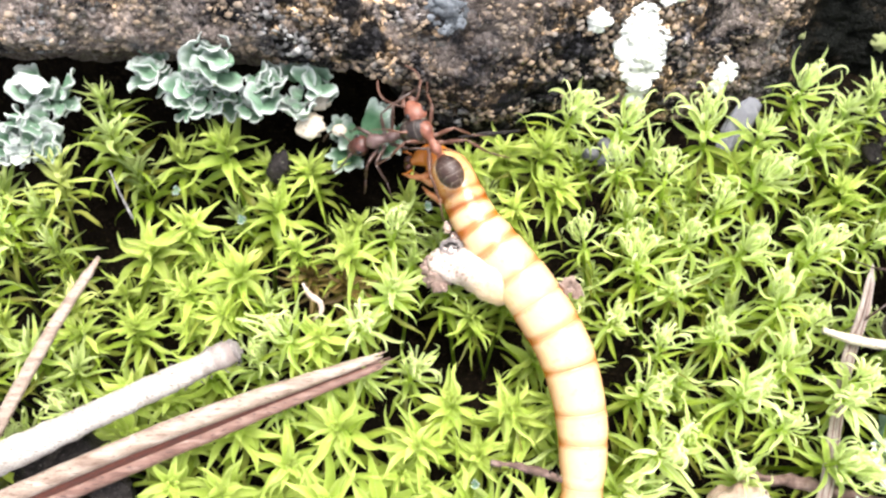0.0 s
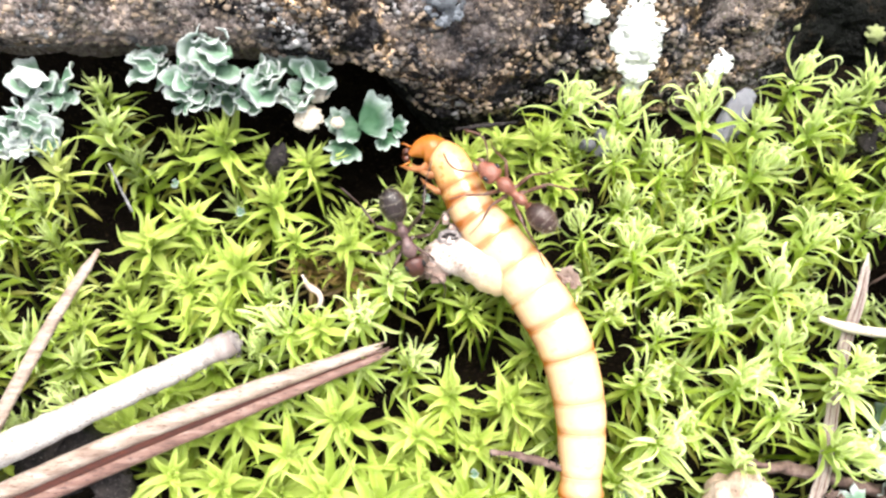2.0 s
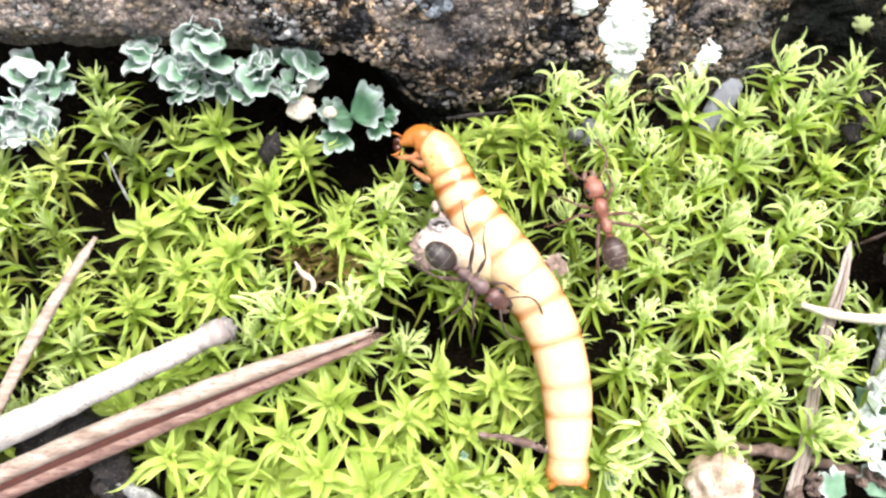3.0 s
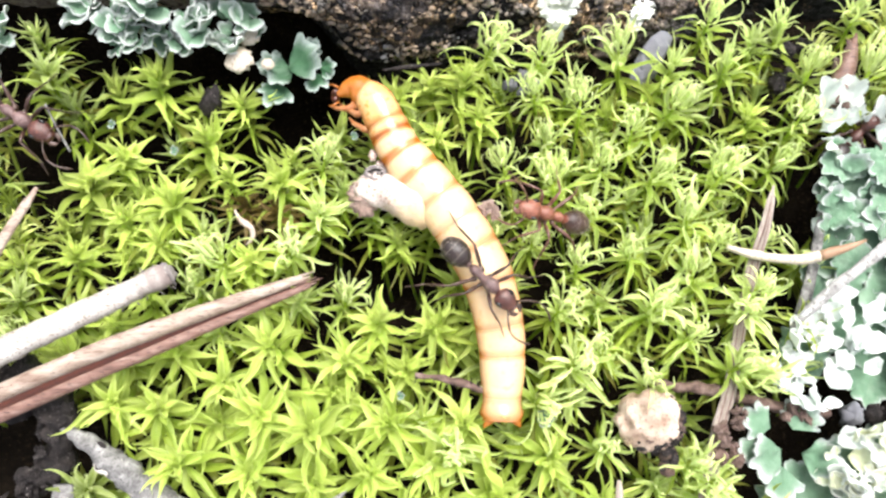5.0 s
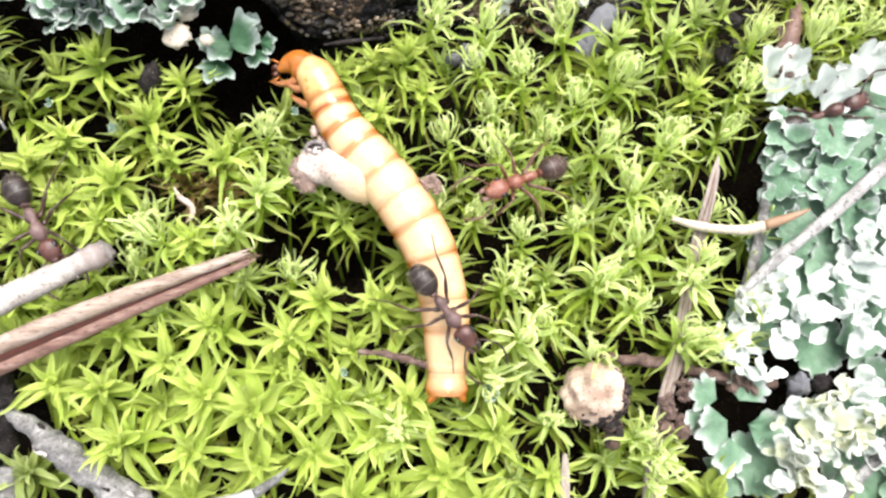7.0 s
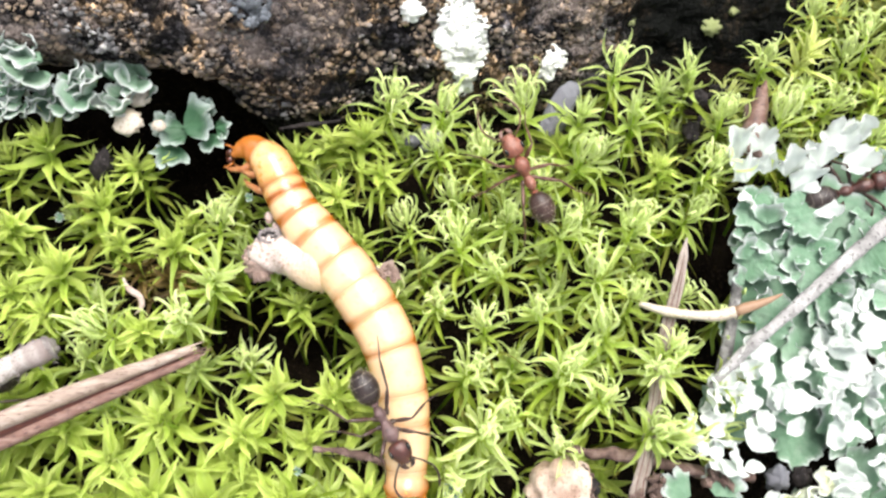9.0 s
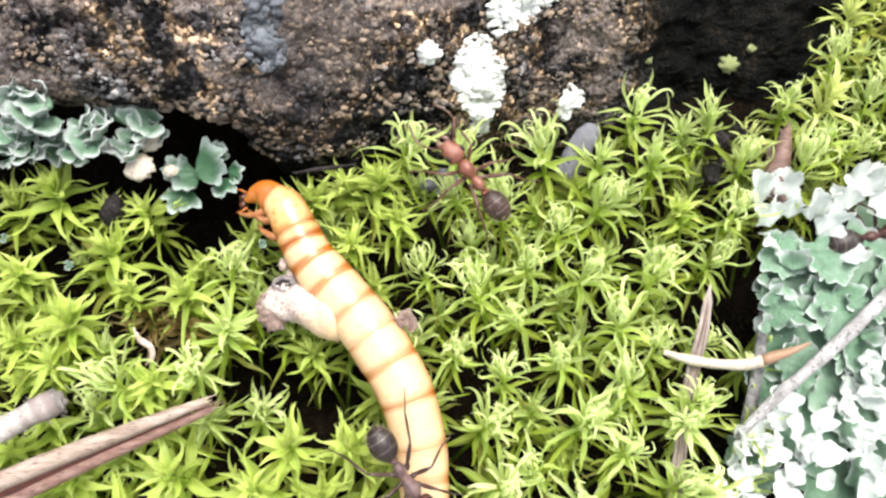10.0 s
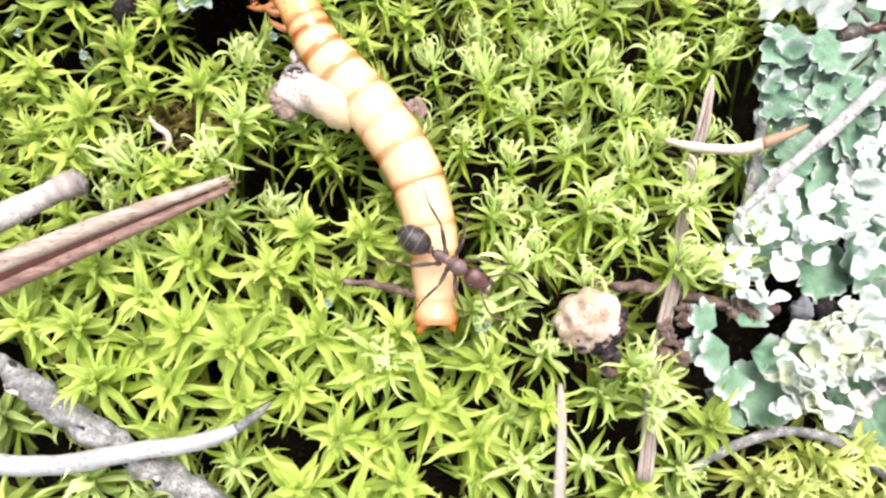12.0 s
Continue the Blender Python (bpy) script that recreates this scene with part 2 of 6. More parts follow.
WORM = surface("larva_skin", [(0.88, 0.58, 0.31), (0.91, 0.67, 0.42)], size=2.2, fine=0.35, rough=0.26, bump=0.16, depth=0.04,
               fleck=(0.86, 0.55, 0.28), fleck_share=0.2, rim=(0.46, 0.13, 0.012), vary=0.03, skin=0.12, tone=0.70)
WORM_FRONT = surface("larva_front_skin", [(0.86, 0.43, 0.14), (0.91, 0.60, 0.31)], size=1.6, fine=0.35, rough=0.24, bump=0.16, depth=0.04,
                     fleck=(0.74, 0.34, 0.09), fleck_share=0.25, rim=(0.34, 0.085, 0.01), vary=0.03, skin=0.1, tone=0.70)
WORM_DARK = surface("larva_head_shell", [(0.44, 0.12, 0.015), (0.64, 0.22, 0.035)], size=0.8, fine=0.15, rough=0.25, bump=0.2, vary=0.05)
LEG_AMBER = surface("larva_leg", [(0.40, 0.12, 0.03), (0.60, 0.24, 0.08), (0.80, 0.48, 0.25)], size=0.5, fine=0.12, rough=0.4, bump=0.5, vary=0.1, through_light=0.2)
JAW = surface("larva_jaw", [(0.06, 0.015, 0.008), (0.13, 0.03, 0.012)], size=0.4, fine=0.1, rough=0.3, bump=0.2)
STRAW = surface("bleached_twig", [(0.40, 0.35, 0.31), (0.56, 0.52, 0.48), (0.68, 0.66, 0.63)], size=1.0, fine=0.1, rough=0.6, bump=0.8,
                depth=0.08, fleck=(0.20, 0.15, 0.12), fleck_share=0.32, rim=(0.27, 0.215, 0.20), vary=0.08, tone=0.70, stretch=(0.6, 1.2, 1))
STRAW_TAN = surface("tan_needle", [(0.22, 0.135, 0.10), (0.46, 0.35, 0.28), (0.66, 0.56, 0.49)], size=0.5, fine=0.1, rough=0.5, bump=0.7,
                    depth=0.06, fleck=(0.15, 0.08, 0.05), fleck_share=0.2, vary=0.1, stretch=(0.22, 1.3, 1))
STRAW_BROWN = surface("brown_needle", [(0.12, 0.055, 0.04), (0.26, 0.14, 0.11), (0.44, 0.31, 0.26)], size=0.5, fine=0.1, rough=0.55,
                      bump=0.7, depth=0.06, fleck=(0.07, 0.03, 0.025), fleck_share=0.25, vary=0.12, stretch=(0.22, 1.3, 1))
IVORY = surface("ivory_needle", [(0.62, 0.52, 0.40), (0.76, 0.69, 0.58)], size=0.9, fine=0.1, rough=0.5, bump=0.5, depth=0.04,
                fleck=(0.34, 0.25, 0.17), fleck_share=0.3, tone=0.6)
RUST = surface("rusty_needle_tip", [(0.28, 0.15, 0.08), (0.46, 0.30, 0.19)], size=0.9, fine=0.1, rough=0.55, bump=0.4)
GREY_WOOD = surface("weathered_grey_twig", [(0.10, 0.095, 0.095), (0.34, 0.33, 0.325), (0.74, 0.73, 0.72)], size=0.6, fine=0.13, rough=0.85,
                    bump=0.9, depth=0.1, fleck=(0.10, 0.09, 0.09), fleck_share=0.25, vary=0.1, tone=0.5)
SILVER = surface("silvery_twig", [(0.34, 0.33, 0.34), (0.52, 0.51, 0.52), (0.70, 0.69, 0.70)], size=1.2, fine=0.1, rough=0.55,
                 bump=1.0, depth=0.1, fleck=(0.10, 0.09, 0.09), fleck_share=0.1, vary=0.05, tone=0.56, stretch=(0.35, 1, 1))
ASH = surface("ash_grey_stalk", [(0.16, 0.155, 0.15), (0.30, 0.29, 0.285), (0.50, 0.49, 0.48)], size=0.7, fine=0.1, rough=0.7, bump=1.0, depth=0.1,
              fleck=(0.07, 0.065, 0.06), fleck_share=0.22, vary=0.05, tone=0.8, stretch=(0.5, 0.5, 1))
BLADE = surface("pinkish_straw", [(0.34, 0.26, 0.22), (0.52, 0.43, 0.37), (0.66, 0.58, 0.52)], size=1.4, fine=0.09, rough=0.6, bump=0.7,
                depth=0.05, fleck=(0.24, 0.17, 0.14), fleck_share=0.22, vary=0.1, stretch=(4, 0.35, 1), tone=0.5)
GREY_BROWN = surface("fuzzy_grey_brown", [(0.17, 0.14, 0.14), (0.30, 0.26, 0.25), (0.46, 0.41, 0.40)], size=0.5, fine=0.1, rough=0.95,
                     bump=1.0, depth=0.12, fleck=(0.6, 0.57, 0.55), fleck_share=0.12)
DARK_WOOD = surface("dark_bark", [(0.012, 0.011, 0.012), (0.035, 0.030, 0.030), (0.075, 0.063, 0.058)], size=0.7, fine=0.14, rough=0.7,
                    bump=1.0, depth=0.15, fleck=(0.2, 0.18, 0.17), fleck_share=0.04, spec=0.1)
DEBRIS = surface("brown_debris", [(0.07, 0.035, 0.03), (0.20, 0.12, 0.095), (0.40, 0.29, 0.25)], size=0.5, fine=0.1, rough=0.8, bump=0.8,
                 depth=0.08, vary=0.25, island=0.3, tone=0.42)
SEED = surface("cream_gall_shell", [(0.20, 0.12, 0.09), (0.40, 0.27, 0.20), (0.58, 0.44, 0.35), (0.72, 0.60, 0.51)], size=1.5, fine=0.14, rough=0.75, bump=0.9,
               depth=0.12, fleck=(0.20, 0.12, 0.08), fleck_share=0.14, tone=0.66)
STUB = surface("pale_root_stub", [(0.46, 0.33, 0.28), (0.70, 0.58, 0.52), (0.82, 0.75, 0.70)], size=1.2, fine=0.16, rough=0.5, bump=0.9,
               depth=0.10, fleck=(0.36, 0.23, 0.18), fleck_share=0.24, rim=(0.92, 0.66, 0.40), tone=0.74)
STUB_END = surface("brown_stub_end", [(0.22, 0.13, 0.10), (0.40, 0.28, 0.23), (0.56, 0.43, 0.37)], size=0.5, fine=0.12, rough=0.8,
                   bump=0.9, depth=0.12)
SLATE = surface("grey_stone", [(0.16, 0.16, 0.18), (0.26, 0.26, 0.30), (0.38, 0.39, 0.43)], size=1.5, fine=0.2, rough=0.85, bump=0.6, tone=0.42)
ANT_RED = surface("ant_red_shell", [(0.15, 0.042, 0.026), (0.29, 0.095, 0.055), (0.38, 0.175, 0.12)], size=0.55, fine=0.06, rough=0.34, bump=0.9, depth=0.03,
                  fleck=(0.10, 0.04, 0.03), fleck_share=0.3, vary=0.05, tone=0.66)
ANT_DULL = surface("ant_dull_brown_shell", [(0.06, 0.032, 0.03), (0.15, 0.085, 0.08), (0.26, 0.17, 0.16)], size=0.5, fine=0.06, rough=0.38, bump=0.9,
                   depth=0.04, fleck=(0.05, 0.025, 0.025), fleck_share=0.3, vary=0.05, tone=0.75)
ANT_HEAD = surface("ant_dark_red_head", [(0.03, 0.010, 0.008), (0.10, 0.032, 0.024), (0.20, 0.075, 0.055)], size=0.5, fine=0.06, rough=0.3, bump=0.9, depth=0.03,
                   fleck=(0.02, 0.008, 0.007), fleck_share=0.35, tone=0.62)
ANT_DARK = surface("ant_dark_shell", [(0.016, 0.010, 0.009), (0.04, 0.024, 0.021), (0.075, 0.048, 0.042)], size=0.7, fine=0.05, rough=0.3, bump=0.7, depth=0.03,
                   rim=(0.42, 0.36, 0.30), vary=0.05, fleck=(0.12, 0.09, 0.08), fleck_share=0.12, tone=0.42, spec=0.4)
ANT_BROWN = surface("ant_brown_shell", [(0.035, 0.016, 0.012), (0.085, 0.042, 0.032), (0.14, 0.08, 0.065)], size=0.7, fine=0.05, rough=0.3, bump=0.7, depth=0.03,
                    rim=(0.50, 0.42, 0.34), vary=0.05, fleck=(0.16, 0.11, 0.09), fleck_share=0.12, tone=0.42, spec=0.35)
ANT_LEG = surface("ant_leg_shell", [(0.035, 0.016, 0.012), (0.11, 0.055, 0.04)], size=0.6, fine=0.08, rough=0.35, bump=0.4, tone=0.55)
ANT_LEG_RED = surface("ant_red_leg_shell", [(0.09, 0.034, 0.022), (0.22, 0.10, 0.065)], size=0.6, fine=0.08, rough=0.35, bump=0.4, tone=0.6)
ANT_EYE = surface("ant_eye", [(0.006, 0.005, 0.005), (0.012, 0.01, 0.01)], size=0.3, fine=0.05, rough=0.12, bump=0.1)


# ---- mesh helpers ----
class Geo:
    """Vertices (mm), faces and a rim weight, gathered for one mesh."""

    def __init__(self):
        self.v, self.f, self.r = [], [], []

    def add(self, verts, faces, rims=None):
        k = len(self.v)
        self.v += [tuple(p) for p in verts]
        self.f += [tuple(i + k for i in f) for f in faces]
        self.r += list(rims) if rims is not None else [0.0] * len(verts)
        return self

    def grid(self, rows, rims=None, close=False):
        n = len(rows[0])
        faces = []
        for a in range(len(rows) - 1):
            for b in range(n if close else n - 1):
                c = (b + 1) % n
                faces.append((a * n + b, a * n + c, (a + 1) * n + c, (a + 1) * n + b))
        flat = [p for row in rows for p in row]
        return self.add(flat, faces, [w for row in rims for w in row] if rims else None)

    def tube(self, pts, radii, sides=8, flat=1.0, up=(0, 0, 1), wobble=0.0, caps=True, rims=None, seed=0.0, flank=0.0):
        """A bent tube; flat squeezes it along its second axis; flank adds rim weight on its flanks, or on each of the
        two, as painted side shade.
        """
        pts = [Vector(p) for p in pts]
        rows, rr, side = [], [], None
        for k, p in enumerate(pts):
            d = (pts[min(k + 1, len(pts) - 1)] - pts[max(k - 1, 0)]).normalized()
            if side is None:
                side = d.cross(Vector(up))
                if side.length < 1e-4:
                    side = d.cross(Vector((1, 0, 0)))
            side = (side - d * side.dot(d)).normalized()
            top = side.cross(d).normalized()
            row = []
            for s in range(sides):
                a = 2 * math.pi * s / sides
                r = radii[k]
                if wobble:
                    r *= 1 + wobble * noise.noise(Vector((p.x * 1.7 + math.cos(a) + seed, p.y * 1.7 + math.sin(a), p.z + 3 * seed)))
                row.append(p + side * (math.cos(a) * r) + top * (math.sin(a) * r * flat))
            rows.append(row)
            w = rims[k] if rims else 0.0
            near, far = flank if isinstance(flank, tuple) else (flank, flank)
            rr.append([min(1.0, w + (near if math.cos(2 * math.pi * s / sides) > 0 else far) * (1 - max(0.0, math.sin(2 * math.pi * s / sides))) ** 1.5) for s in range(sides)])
        base = len(self.v)
        self.grid(rows, rr, close=True)
        if caps:
            n = len(rows)
            self.f.append(tuple(base + s for s in reversed(range(sides))))
            self.f.append(tuple(base + (n - 1) * sides + s for s in range(sides)))
        return self

    def ball(self, c, r, turn=None, nu=12, nv=8, rough=0.0, freq=2.0, seed=0.0, rim=None):
        """An ellipsoid with rough relief; rim(u) gives the weight along its x axis, -1 to 1."""
        c, turn = Vector(c), turn or Matrix.Identity(3)
        verts, faces, rims = [], [], []
        for a in range(nv + 1):
            th = math.pi * a / nv
            for b in range(nu):
                ph = 2 * math.pi * b / nu
                q = Vector((math.cos(th), math.sin(th) * math.cos(ph), math.sin(th) * math.sin(ph)))
                k = 1 + (rough * noise.noise(q * freq + Vector((seed, seed * 2, seed * 3))) if rough else 0)
                verts.append(c + turn @ Vector((q.x * r[0] * k, q.y * r[1] * k, q.z * r[2] * k)))
                rims.append(rim(q.x) if rim else 0.0)
        for a in range(nv):
            for b in range(nu):
                d = (b + 1) % nu
                faces.append((a * nu + b, (a + 1) * nu + b, (a + 1) * nu + d, a * nu + d))
        return self.add(verts, faces, rims)

    def leaf(self, base, azimuth, rise, length, width, curl, twist=0.0, fold=0.7, steps=7, tip_curl=0.0, sway=0.0, taper=1.25, hook=0.0, young=0.0, wave=0.0):
        """A lance-shaped keeled leaf: it leaves base at `rise` degrees above level, bends by curl (down) and tip_curl, and sways sideways."""
        p, ang, az = Vector(base), radians(rise), azimuth
        rows, rims = [], []
        for k in range(steps + 1):
            u = k / steps
            w = width * (0.70 + u if u < 0.3 else (1.0 - ((u - 0.3) / 0.7) ** taper)) * 0.5 + 0.012 * (1 - u)
            out = Vector((math.cos(az), math.sin(az), 0))
            d = out * math.cos(ang) + Vector((0, 0, 1)) * math.sin(ang)
            nrm = Vector((0, 0, 1)) * math.cos(ang) - out * math.sin(ang)
            tw = twist * u + 0.25 * math.sin(5.0 * u + 9 * azimuth)
            across = Vector((-math.sin(az), math.cos(az), 0)) * math.cos(tw) + nrm * math.sin(tw)
            nrm = nrm * math.cos(tw) - Vector((-math.sin(az), math.cos(az), 0)) * math.sin(tw)
            lift = nrm * (w * fold * (1.0 - 0.35 * u))
            crinkle = nrm * (0.34 * w * math.sin(11 * u + 3 * azimuth))
            rows.append([p + across * w + lift + crinkle, p + across * (0.45 * w) + lift * 0.34, p, p - across * (0.45 * w) + lift * 0.34, p - across * w + lift - crinkle])
            pale = min(1.0, young + 0.22 * u)
            if young < 0:
                rims.append([young * (0.75 + 0.4 * u)] * 5)
            else:
                rims.append([min(1.0, pale + 0.14), pale * 0.8, pale * 0.55, pale * 0.8, min(1.0, pale + 0.14)])
            p = p + d * (length / steps)
            ang -= radians(curl) / steps + radians(tip_curl) / steps * (2.2 * u * u)
            ang += wave * math.sin(8.0 * u + 11 * azimuth) / steps
            az += 0.8 * wave * math.sin(7.0 * u + 5 * azimuth) / steps + sway / steps + hook / steps * max(0.0, u - 0.4) * 4.6
        return self.grid(rows, rims)


def mesh_of(name, geo, material, smooth=True):
    me = bpy.data.meshes.new(name)
    me.from_pydata([(x * MM, y * MM, z * MM) for x, y, z in geo.v], [], geo.f)
    at = me.attributes.new("rim", "FLOAT", "POINT")
    at.data.foreach_set("value", np.array(geo.r, dtype=np.float32))
    me.polygons.foreach_set("use_smooth", np.full(len(me.polygons), smooth))
    me.materials.append(material)
    me.update()
    return me


def part(name, geo, material, parent=None, label="", at=None, smooth=True):
    ob = new(name, mesh_of(name, geo, material, smooth))
    ob.parent = parent
    if at is not None:
        ob.location = [v * MM for v in at]
    return tagged(ob, label)


def thing(name, label, category, at=(0, 0, 0), group="", kind=""):
    ob = new(name)
    ob.empty_display_size = 0.002
    ob.location = [v * MM for v in at]
    return tagged(ob, label, category, group, kind)


def bend(points, n):
    """A smooth line of n points through the given ones (Catmull-Rom)."""
    P = [Vector(p) for p in points]
    P = [2 * P[0] - P[1]] + P + [2 * P[-1] - P[-2]]
    out = []
    for k in range(n):
        s = k / (n - 1) * (len(P) - 3)
        i = min(int(s), len(P) - 4)
        t = s - i
        a, b, c, d = P[i:i + 4]
        out.append(0.5 * (2 * b + (c - a) * t + (2 * a - 5 * b + 4 * c - d) * t * t + (3 * b - a - 3 * c + d) * t ** 3))
    return out


def lerp_table(x, table):
    """Linear table look-up with smooth steps; table rows are (x, value...)."""
    if x <= table[0][0]:
        return table[0][1:]
    for a, b in zip(table, table[1:]):
        if x < b[0]:
            t = (x - a[0]) / (b[0] - a[0])
            t = t * t * (3 - 2 * t)
            return [p + (q - p) * t for p, q in zip(a[1:], b[1:])]
    return table[-1][1:]


# ---- ground and rock ----
def make_ground():
    ax = [math.copysign(abs(s) ** 1, s) for s in np.linspace(-1, 1, 141)]
    line = [60 * s + 6000 * s ** 9 for s in ax]
    rows = []

    def hollow(x, y):
        y -= 8
        crevice = 5.0 * max(0.0, 1 - ((y - 5.0) / 5.5) ** 2) * (1 if x < -3 else max(0.0, 1 - (x + 3) / 4)) if -40 < x < 1 else 0
        pit = 5.0 * math.exp(-(((x - 1.2) / 4.0) ** 2 + ((y + 7.9) / 1.8) ** 2))
        return crevice + pit

    for y in line:
        rows.append([(x, y - 8, -hollow(x, y) - 6.8 + 0.9 * noise.noise(Vector((x * 0.15, y * 0.15, 0))) + 0.5 * noise.noise(Vector((x * 0.7, y * 0.7, 4))))
                     for x in line])
    g = Geo().grid(rows)
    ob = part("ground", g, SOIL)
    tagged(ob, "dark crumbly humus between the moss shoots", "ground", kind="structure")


PROFILE = [  # x, then (y, z) pairs from the foot of the rock up its face
    (-18, 9.5, -5, 9.2, -2, 8.6, 0.6, 6.9, 2.5, 7.0, 3.8, 8.3, 5.0, 11, 6.2),
    (-5, 8.8, -5, 8.4, -2, 7.8, 0.4, 6.2, 2.2, 6.6, 3.5, 8.2, 4.8, 11, 6.0),
    (0, 4.2, -5, 4.3, -2.5, 4.7, -0.4, 5.4, 1.1, 6.2, 2.5, 8.0, 4.0, 11, 5.2),
    (9, 5.0, -6, 5.3, -3.5, 6.0, -2.0, 7.0, -0.8, 8.2, 0.4, 10, 1.8, 12, 3.0),
    (18, 6.4, -7, 6.8, -5.0, 7.4, -3.8, 8.3, -2.8, 9.4, -1.6, 11, -0.5, 13, 0.6),
    (25, 8.0, -8, 9.0, -6.5, 10, -5.5, 11.2, -4.8, 12.6, -4.0, 14, -3.0, 16, -1.5),
]


def rock_point(x, u):
    """A point of the rock's skin: x along it, u from 0 (foot) to 1 (back)."""
    row = lerp_table(x, PROFILE)
    pts = [(row[2 * k], row[2 * k + 1]) for k in range(len(row) // 2)]
    y, z = pts[-1]
    pts += [(y + 3.7, z + 1.2), (y + 10.5, z + 2.8), (y + 27, z + 4.5)]
    s = u * (len(pts) - 1)
    i = min(int(s), len(pts) - 2)
    t = s - i
    y, z = (pts[i][c] + (pts[i + 1][c] - pts[i][c]) * t for c in (0, 1))
    q = Vector((x, y, z))
    n1 = noise.fractal(q * 0.22, 1.0, 2.0, 4)
    n2 = noise.noise(q * 0.9 + Vector((9, 2, 5)))
    n3 = noise.noise(q * 2.9 + Vector((1, 7, 3)))
    n4 = noise.noise(q * 1.6 + Vector((4, 4, 8)))
    k = 0.8 * n1 + 0.34 * n2 + 0.16 * n3 + 0.24 * abs(n4)
    return Vector((x + 0.3 * n2, y - 0.75 * k, z + 0.7 * k))


def make_rock():
    xs = list(np.linspace(-100, -30, 16)[:-1]) + list(np.linspace(-30, 40, 251)) + list(np.linspace(40, 110, 16)[1:])
    us = list(np.linspace(0, 0.68, 96)) + list(np.linspace(0.70, 1.0, 14))
    rows = [[rock_point(x, u) for u in us] for x in xs]
    # closed behind, down to the soil
    for row in rows:
        row += [Vector((row[0].x, 90, 6)), Vector((row[0].x, 110, -6))]
    g = Geo().grid(rows)
    rock = thing("rock", "dark weathered rock with tan and black grainy crust", "rock")
    part("rock_face", g, ROCK, rock)
    rnd = random.Random(5)
    gg = Geo()
    for _ in range(9000):
        x, u = rnd.uniform(-27, 21), rnd.uniform(0.16, 0.66)
        p = rock_point(x, u)
        if noise.noise(Vector((x * 0.35, u * 9, 1))) < -0.12 or ((p - Vector((2.2, 7.6, 3.0))).length < 4.2 and rnd.random() < 0.45):
            continue
        r = rnd.choice((0.04, 0.05, 0.06, 0.08, 0.1, 0.13, 0.17)) * rnd.uniform(0.8, 1.25)
        gg.ball(p, (r * rnd.uniform(0.7, 1.5), r, r * 0.7), nu=6, nv=4, rough=0.8, freq=2.5, seed=rnd.random() * 9)
    tagged(part("mineral_grain", gg, GRAIN, rock, "pale and tan sand-sized mineral grains"), kind="stuff")
    return rock


def make_crust(name, label, spots, seed, material=None):
    """A white powdery crust on the rock: clumps of small warts round the given (x, u, reach) places."""
    rnd = random.Random(seed)
    t = thing(name, label, "lichen")
    for x0, u0, reach in spots:
        g = Geo()
        for _ in range(int(230 * reach * reach)):
            a, d = rnd.uniform(0, 6.28), reach * math.sqrt(rnd.random())
            p = rock_point(x0 + d * math.cos(a), u0 + d * math.sin(a) * 0.075)
            r = rnd.choice((0.11, 0.16, 0.2, 0.27, 0.36)) * rnd.uniform(0.8, 1.1) * (1.2 - 0.6 * d / reach)
            g.ball(p, (r * rnd.uniform(0.8, 1.4), r, r * 0.7), nu=8, nv=5, rough=0.9, seed=rnd.random() * 9)
        tagged(part("crust_clump", g, material or CRUST, t), kind="stuff")
    return t


# ---- lichens with lobes ----
def lobe_geo(length, width, cup, seed, notches=4, ruffle=0.18, thick=0.09, jag=1.0):
    """A lobe growing along +x from the origin: scalloped margin, raised ruffled rim, real thickness."""
    rnd = random.Random(seed)
    nu, nv = 53, 7
    ph = [rnd.uniform(0, 6.28) for _ in range(4)]
    top, low, rims = [], [], []
    for a in range(nu):
        th = (a / (nu - 1) * 2 - 1) * 1.85
        edge = 0.76 + 0.24 * abs(math.cos(notches * th * 0.55 + ph[0])) ** 0.8 + 0.16 * noise.noise(Vector((th * 2.1, seed * 3.3, 1))) + jag * (0.08 * noise.noise(Vector((th * 6, seed, 5))) + 0.10 * noise.noise(Vector((th * 13, seed, 8))))
        rt, rl, rr = [], [], []
        for b in range(nv):
            s = (b / (nv - 1)) ** 0.8
            e = 1 + (edge - 1) * s * s
            x = length * (0.30 * s + s * e * 0.70 * math.cos(th * 0.85))
            y = width * 0.60 * s * e * math.sin(th)
            z = cup * s * s * (0.6 + 0.4 * math.cos(th)) + ruffle * s ** 3 * math.sin(4 * th + ph[2]) + 0.03 * math.sin(7 * s + 2 * th + ph[3])
            z += 0.12 * max(0.0, s - 0.78) + 0.09 * noise.noise(Vector((x / length * 4, y / width * 4, seed)))
            rt.append((x, y, z))
            rl.append((x, y, z - thick * (1.0 - 0.5 * s)))
            rr.append(min(1.0, max(0.0, (s - 0.6) / 0.4)) ** 1.8)
        top.append(rt)
        low.append(rl)
        rims.append(rr)
    g = Geo()
    g.grid(top, rims)
    g.grid([list(r) for r in reversed(low)], [list(r) for r in reversed(rims)])
    n = nu * nv
    for a in range(nu - 1):
        i, j = a * nv + nv - 1, (a + 1) * nv + nv - 1
        i2, j2 = n + (nu - 1 - a) * nv + nv - 1, n + (nu - 2 - a) * nv + nv - 1
        g.f.append((i, j, j2, i2))
    return g


